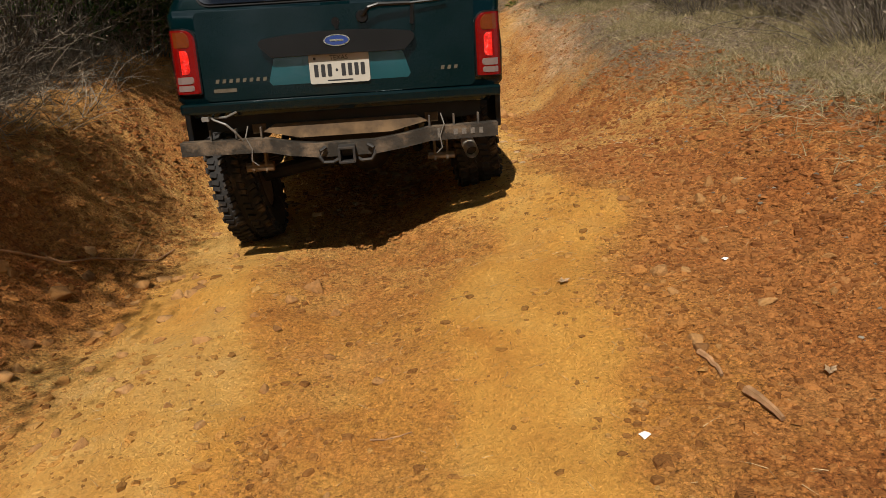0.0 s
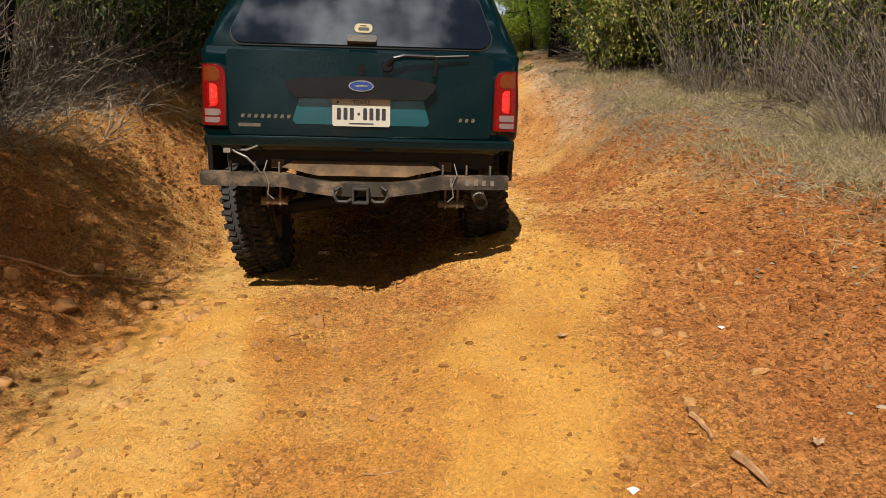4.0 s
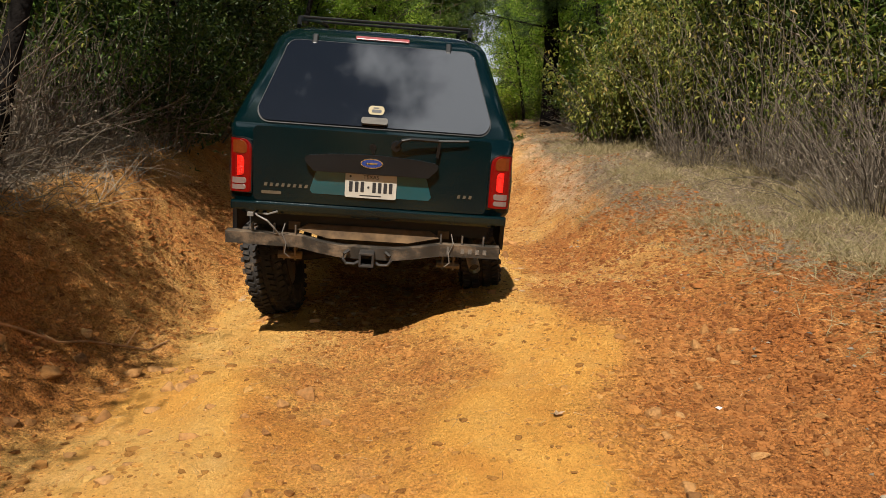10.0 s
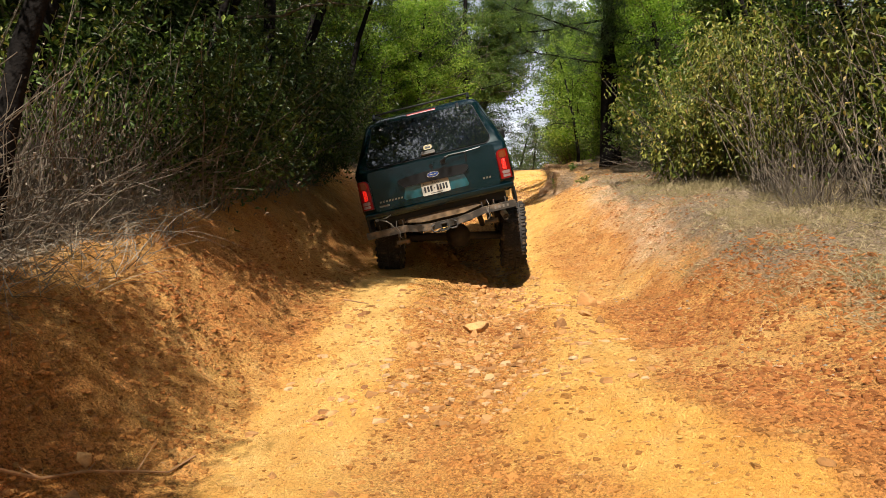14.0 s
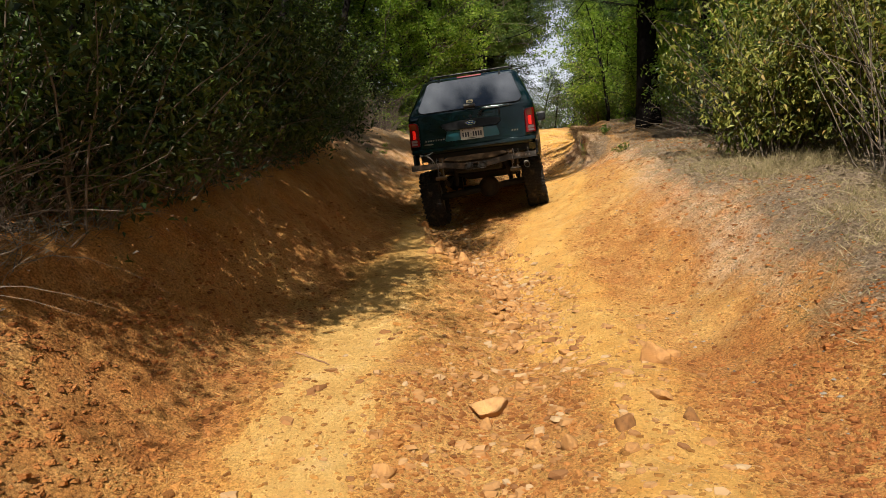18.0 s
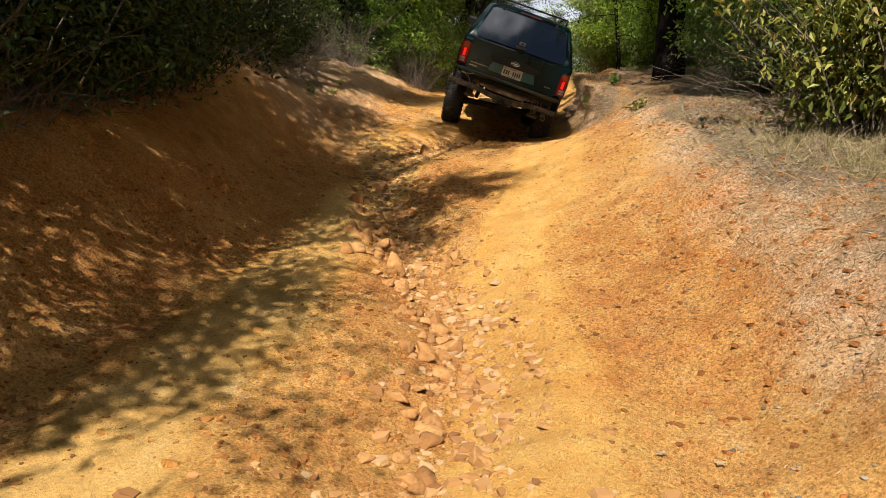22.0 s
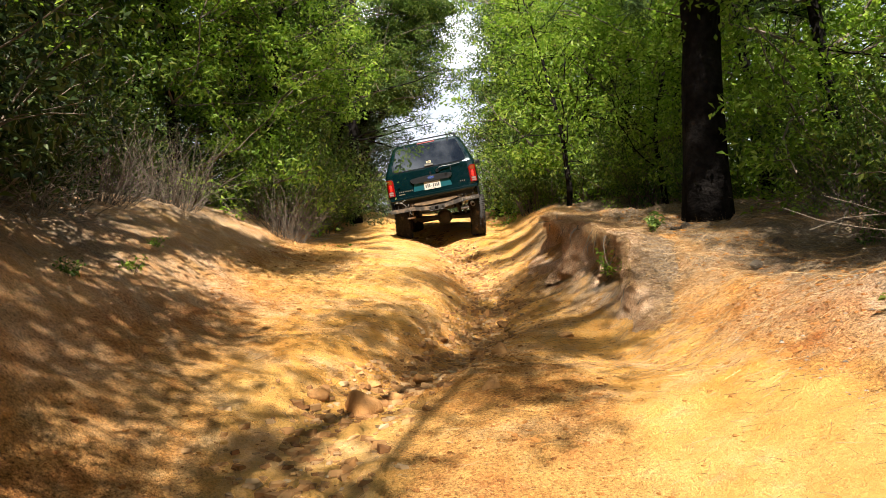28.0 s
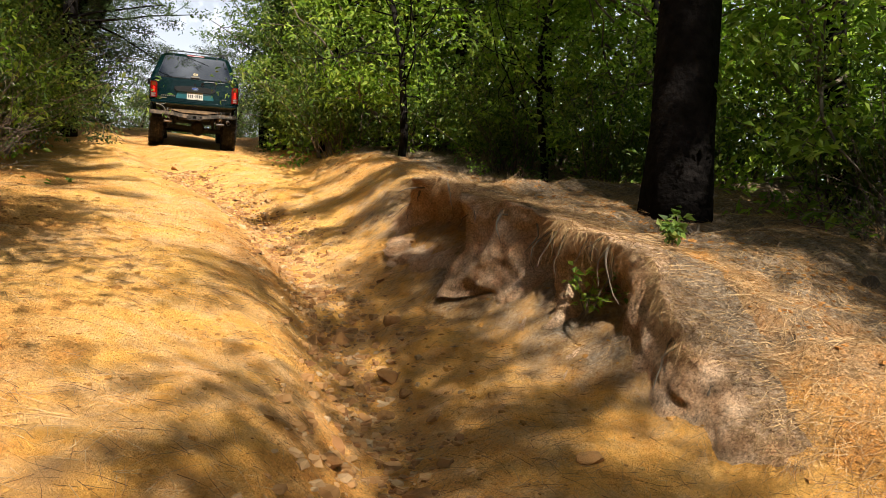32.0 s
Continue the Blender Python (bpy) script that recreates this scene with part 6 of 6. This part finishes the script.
# ---- small things ----
def flat_slabs():
    rnd = np.random.default_rng(95)
    for k in range(45):
        lay_rock(rnd.uniform(-2.2, -0.8), rnd.uniform(1.7, 4.2), rnd.uniform(0.05, 0.15), rnd, 0.60)
    for k in range(22):
        lay_rock(rnd.uniform(0.7, 1.5), rnd.uniform(2.0, 4.6), rnd.uniform(0.04, 0.10), rnd, 0.5)


flat_slabs()


def paper_scrap(x, y, s):
    bm = bmesh.new()
    bmesh.ops.create_grid(bm, x_segments=4, y_segments=3, size=s)
    for v in bm.verts:
        v.co.z += 0.25 * s * math.sin(v.co.x * 130) + 0.2 * s * math.cos(v.co.y * 110 + v.co.x * 60)
    bmesh.ops.solidify(bm, geom=bm.faces[:], thickness=0.001)
    me = bpy.data.meshes.new("paper_scrap")
    bm.to_mesh(me)
    bm.free()
    me.materials.append(M_PAPER)
    ob = new("paper_scrap", me)
    ob.matrix_basis = pose(x, y, float(ground_z(x, y)) + 0.006, 8, 5, 35)
    return tagged(ob, "crumpled white paper scrap on the clay", "litter")


M_PAPER = mat("white_paper", (0.75, 0.74, 0.72), 0.8, vary=0.05)
paper_scrap(0.56, 2.07, 0.013)
paper_scrap(1.12, 2.99, 0.010)


def small_plant(x, y, height, count, leaf, material, label, seed, dz=0.0, width=0.5):
    rnd = np.random.default_rng(seed)
    root = new("weed")
    cs = []
    for k in range(count):
        bm = bmesh.new()
        a = rnd.uniform(0, 2 * math.pi)
        lp = limb_path((0, 0, -0.03), (width * math.cos(a), width * math.sin(a), 1), height * rnd.uniform(0.6, 1.1), rnd, 5, 0.15, -0.04)
        add_tube(bm, lp, 0.003, 4, 0.001, cap=False)
        part("stem", bm, M_TWIG, root)
        cs += lp[2:]
    v, f = leaf_cloud(cs, (0.02, 0.02, 0.015), 3, leaf, rnd, 0.2, 0.6)
    lv = new("foliage", quick_mesh("foliage", v, f, 3, material))
    lv.parent = root
    root.matrix_basis = pose(x, y, float(ground_z(x, y)) + dz)
    return tagged(root, label, "weed")


small_plant(1.27, 15.0, 0.20, 7, 0.05, M_LEAF_YELLOW, "small yellow-green weed on the needle litter", 301)
small_plant(1.02, 18.75, 0.30, 8, 0.05, M_LEAF_BRIGHT, "bright green weed on the undercut bank", 302, 0.1)
small_plant(1.40, 18.5, 0.22, 6, 0.06, M_LEAF, "green weed at the edge of the bank", 303, 0.1)
for k, (wx, wy) in enumerate(((3.0, 18.4), (3.1, 18.9), (2.9, 17.6), (-2.9, 17.0), (-3.0, 16.2), (-3.1, 18.2), (2.6, 21.6), (2.3, 22.4), (3.2, 17.0))):
    small_plant(wx, wy, 0.35 if wx > 0 else 0.14, 8, 0.038 if wx > 0 else 0.03, M_LEAF_BRIGHT if k % 2 else M_LEAF, "leafy green weed under the wood edge", 310 + k)


def dead_leaf(x, y, s, seed):
    rnd = np.random.default_rng(seed)
    bm = bmesh.new()
    rim = [bm.verts.new((s * (1 + 0.45 * math.cos(5 * a)) * math.cos(a), s * (1 + 0.45 * math.cos(5 * a)) * math.sin(a), s * rnd.uniform(0.0, 0.5))) for a in [2 * math.pi * i / 15 for i in range(15)]]
    mid = bm.verts.new((0, 0, 0))
    for i in range(15):
        bm.faces.new((mid, rim[i], rim[(i + 1) % 15]))
    bmesh.ops.solidify(bm, geom=bm.faces[:], thickness=0.0008)
    me = bpy.data.meshes.new("dead_leaf")
    bm.to_mesh(me)
    bm.free()
    me.materials.append(M_DEAD_LEAF)
    ob = new("dead_leaf", me)
    ob.matrix_basis = pose(x, y, float(ground_z(x, y)) + 0.008, *rnd.uniform(-12, 12, 2), rnd.uniform(0, 360))
    return tagged(ob, "curled brown dead leaf on the trail", "leaf", "dead leaves on the trail")


M_DEAD_LEAF = mat("dead_leaf", (0.46, 0.31, 0.18), 0.8, vary=0.3, scale=40)
drng = np.random.default_rng(96)
for lx, ly in [(0.56, 8.9), (0.78, 8.9)] + [(float(drng.uniform(0.3, 2.2)), float(drng.uniform(2, 20))) for _ in range(16)]:
    dead_leaf(lx, ly, float(drng.uniform(0.016, 0.028)), int(drng.integers(1000)))


def pine_cone(x, y, seed):
    rnd = np.random.default_rng(seed)
    bm = bmesh.new()
    for k in range(60):
        u = k / 59
        a = k * 2.4
        r = 0.034 * math.sin(math.pi * (0.12 + 0.83 * u)) + 0.004
        add_box(bm, (r * math.cos(a) * 0.8, r * math.sin(a) * 0.8, 0.085 * (u - 0.5)), (0.020, 0.012, 0.005), (0, -25, math.degrees(a)))
    me = bpy.data.meshes.new("pine_cone")
    bm.to_mesh(me)
    bm.free()
    me.materials.append(M_TWIG)
    ob = new("pine_cone", me)
    ob.matrix_basis = pose(x, y, float(ground_z(x, y)) + 0.035, 84, 0, rnd.uniform(0, 360))
    return tagged(ob, "open brown pine cone on the needle litter", "pine cone", "fallen pine cones")


for k, (x, y) in enumerate(((1.9, 18.9), (2.3, 17.9), (1.7, 17.2), (2.7, 19.0))):
    pine_cone(x, y, 400 + k)


CAR_ROWS = [
    (0, -0.52, 3.95, 0.64, 6.7, 1.0, 5.2),
    (9.3, -0.52, 3.95, 0.64, 6.7, 1.0, 5.2),
    (10, -0.54, 4.51, 0.66, 13.1, 2.5, 3.8),
    (10.5, -0.53, 4.99, 0.72, 9.4, 4.5, 4.9),
    (11, -0.56, 5.59, 0.81, 11.1, 4.5, 4.3),
    (11.5, -0.58, 6.26, 0.91, 11.9, 3.7, 4.7),
    (12, -0.57, 6.86, 1.02, 10.5, 2.4, 3.6),
    (13, -0.62, 8.07, 1.2, 14.8, -3.7, 3.1),
    (13.8, -0.73, 8.77, 1.4, 9.8, -11.0, 1.3),
    (15, -0.78, 10.03, 1.65, 7.8, -16.0, -1.3),
    (17.5, -0.79, 12.28, 2.17, -0.5, -13.3, -3.2),
    (18, -0.83, 12.83, 2.23, 1.4, -5.4, -1.9),
    (19, -0.78, 13.69, 2.22, 8.1, -3.7, -3.6),
    (20, -0.77, 14.64, 2.28, 9.6, -2.5, -1.8),
    (21, -0.69, 15.82, 2.52, 13.0, 11.6, 0.1),
    (22, -0.55, 17.27, 2.82, 12.2, 17.2, 4.8),
    (23, -0.61, 18.36, 3.03, 10.5, 17.7, 1.4),
    (24, -0.36, 19.25, 3.12, 10.0, 9.8, -6.1),
    (25, -0.17, 20.5, 3.42, 8.6, 0.4, -7.3),
    (26, 0.23, 21.77, 3.78, 12.0, -6.6, -10.6),
    (28.5, 0.0, 25.84, 4.4, 6.3, -10.0, -8.8),
    (29, 0.07, 26.54, 4.52, 7.1, -7.6, -10.8),
    (30, 0.24, 27.88, 4.75, 5.5, -6.0, -7.5),
    (31, 0.38, 29.22, 4.95, 7.2, -2.7, -9.6),
    (32, 0.55, 30.79, 5.25, 5.6, -1.6, -7.5),
]


def wheel_travel(times):
    """How far each wheel rises on its springs to stay on the ground."""
    rows = np.array(CAR_ROWS)
    out = []
    for t in times:
        m = pose(*[float(np.interp(t, rows[:, 0], rows[:, k])) for k in range(1, 7)])
        line = []
        for x, y in ((-0.72, 0.95), (0.72, 0.95), (-0.72, 3.78), (0.72, 3.78)):
            p = m @ Vector((x, y, 0.0))
            line.append(float(ground_z(p.x, p.y)) - 0.015 - p.z)
        out.append(line)
    out = np.clip(np.array(out), -0.17, 0.17)
    for k in range(2):
        out[1:-1] = (out[:-2] + 2 * out[1:-1] + out[2:]) / 4
    return out


def motions():
    walk(CAR, [(t, pose(x, y, z, rx, ry, rz)) for t, x, y, z, rx, ry, rz in CAR_ROWS])
    # each wheel turns by the way the vehicle has gone and moves on its springs
    ts = np.array([r[0] for r in CAR_ROWS])
    way = np.concatenate([[0.0], np.cumsum([math.dist(a[1:4], b[1:4]) for a, b in zip(CAR_ROWS, CAR_ROWS[1:])])])
    times = [0.0, 9.3] + [9.3 + 0.2 * i for i in range(1, 113)] + [32.0]
    rise = wheel_travel(times)
    tilt = -np.degrees(np.arctan2(rise[:, 1] - rise[:, 0], 1.44))
    for k, wheel in enumerate(WHEELS):
        x, y, z = wheel.matrix_basis.translation
        walk(wheel, [(t, pose(x, y, z + float(rise[i, k]), -math.degrees(float(np.interp(t, ts, way)) / 0.40), float(tilt[i]) if k < 2 else 0.0)) for i, t in enumerate(times)])
    hub = Vector((0, 0.95, 0.40))
    for piece in AXLE:
        walk(piece, [(t, pose(0, 0.95, 0.40 + float(rise[i, :2].mean()), 0, float(tilt[i])) @ Matrix.Translation(-hub)) for i, t in enumerate(times)])


motions()
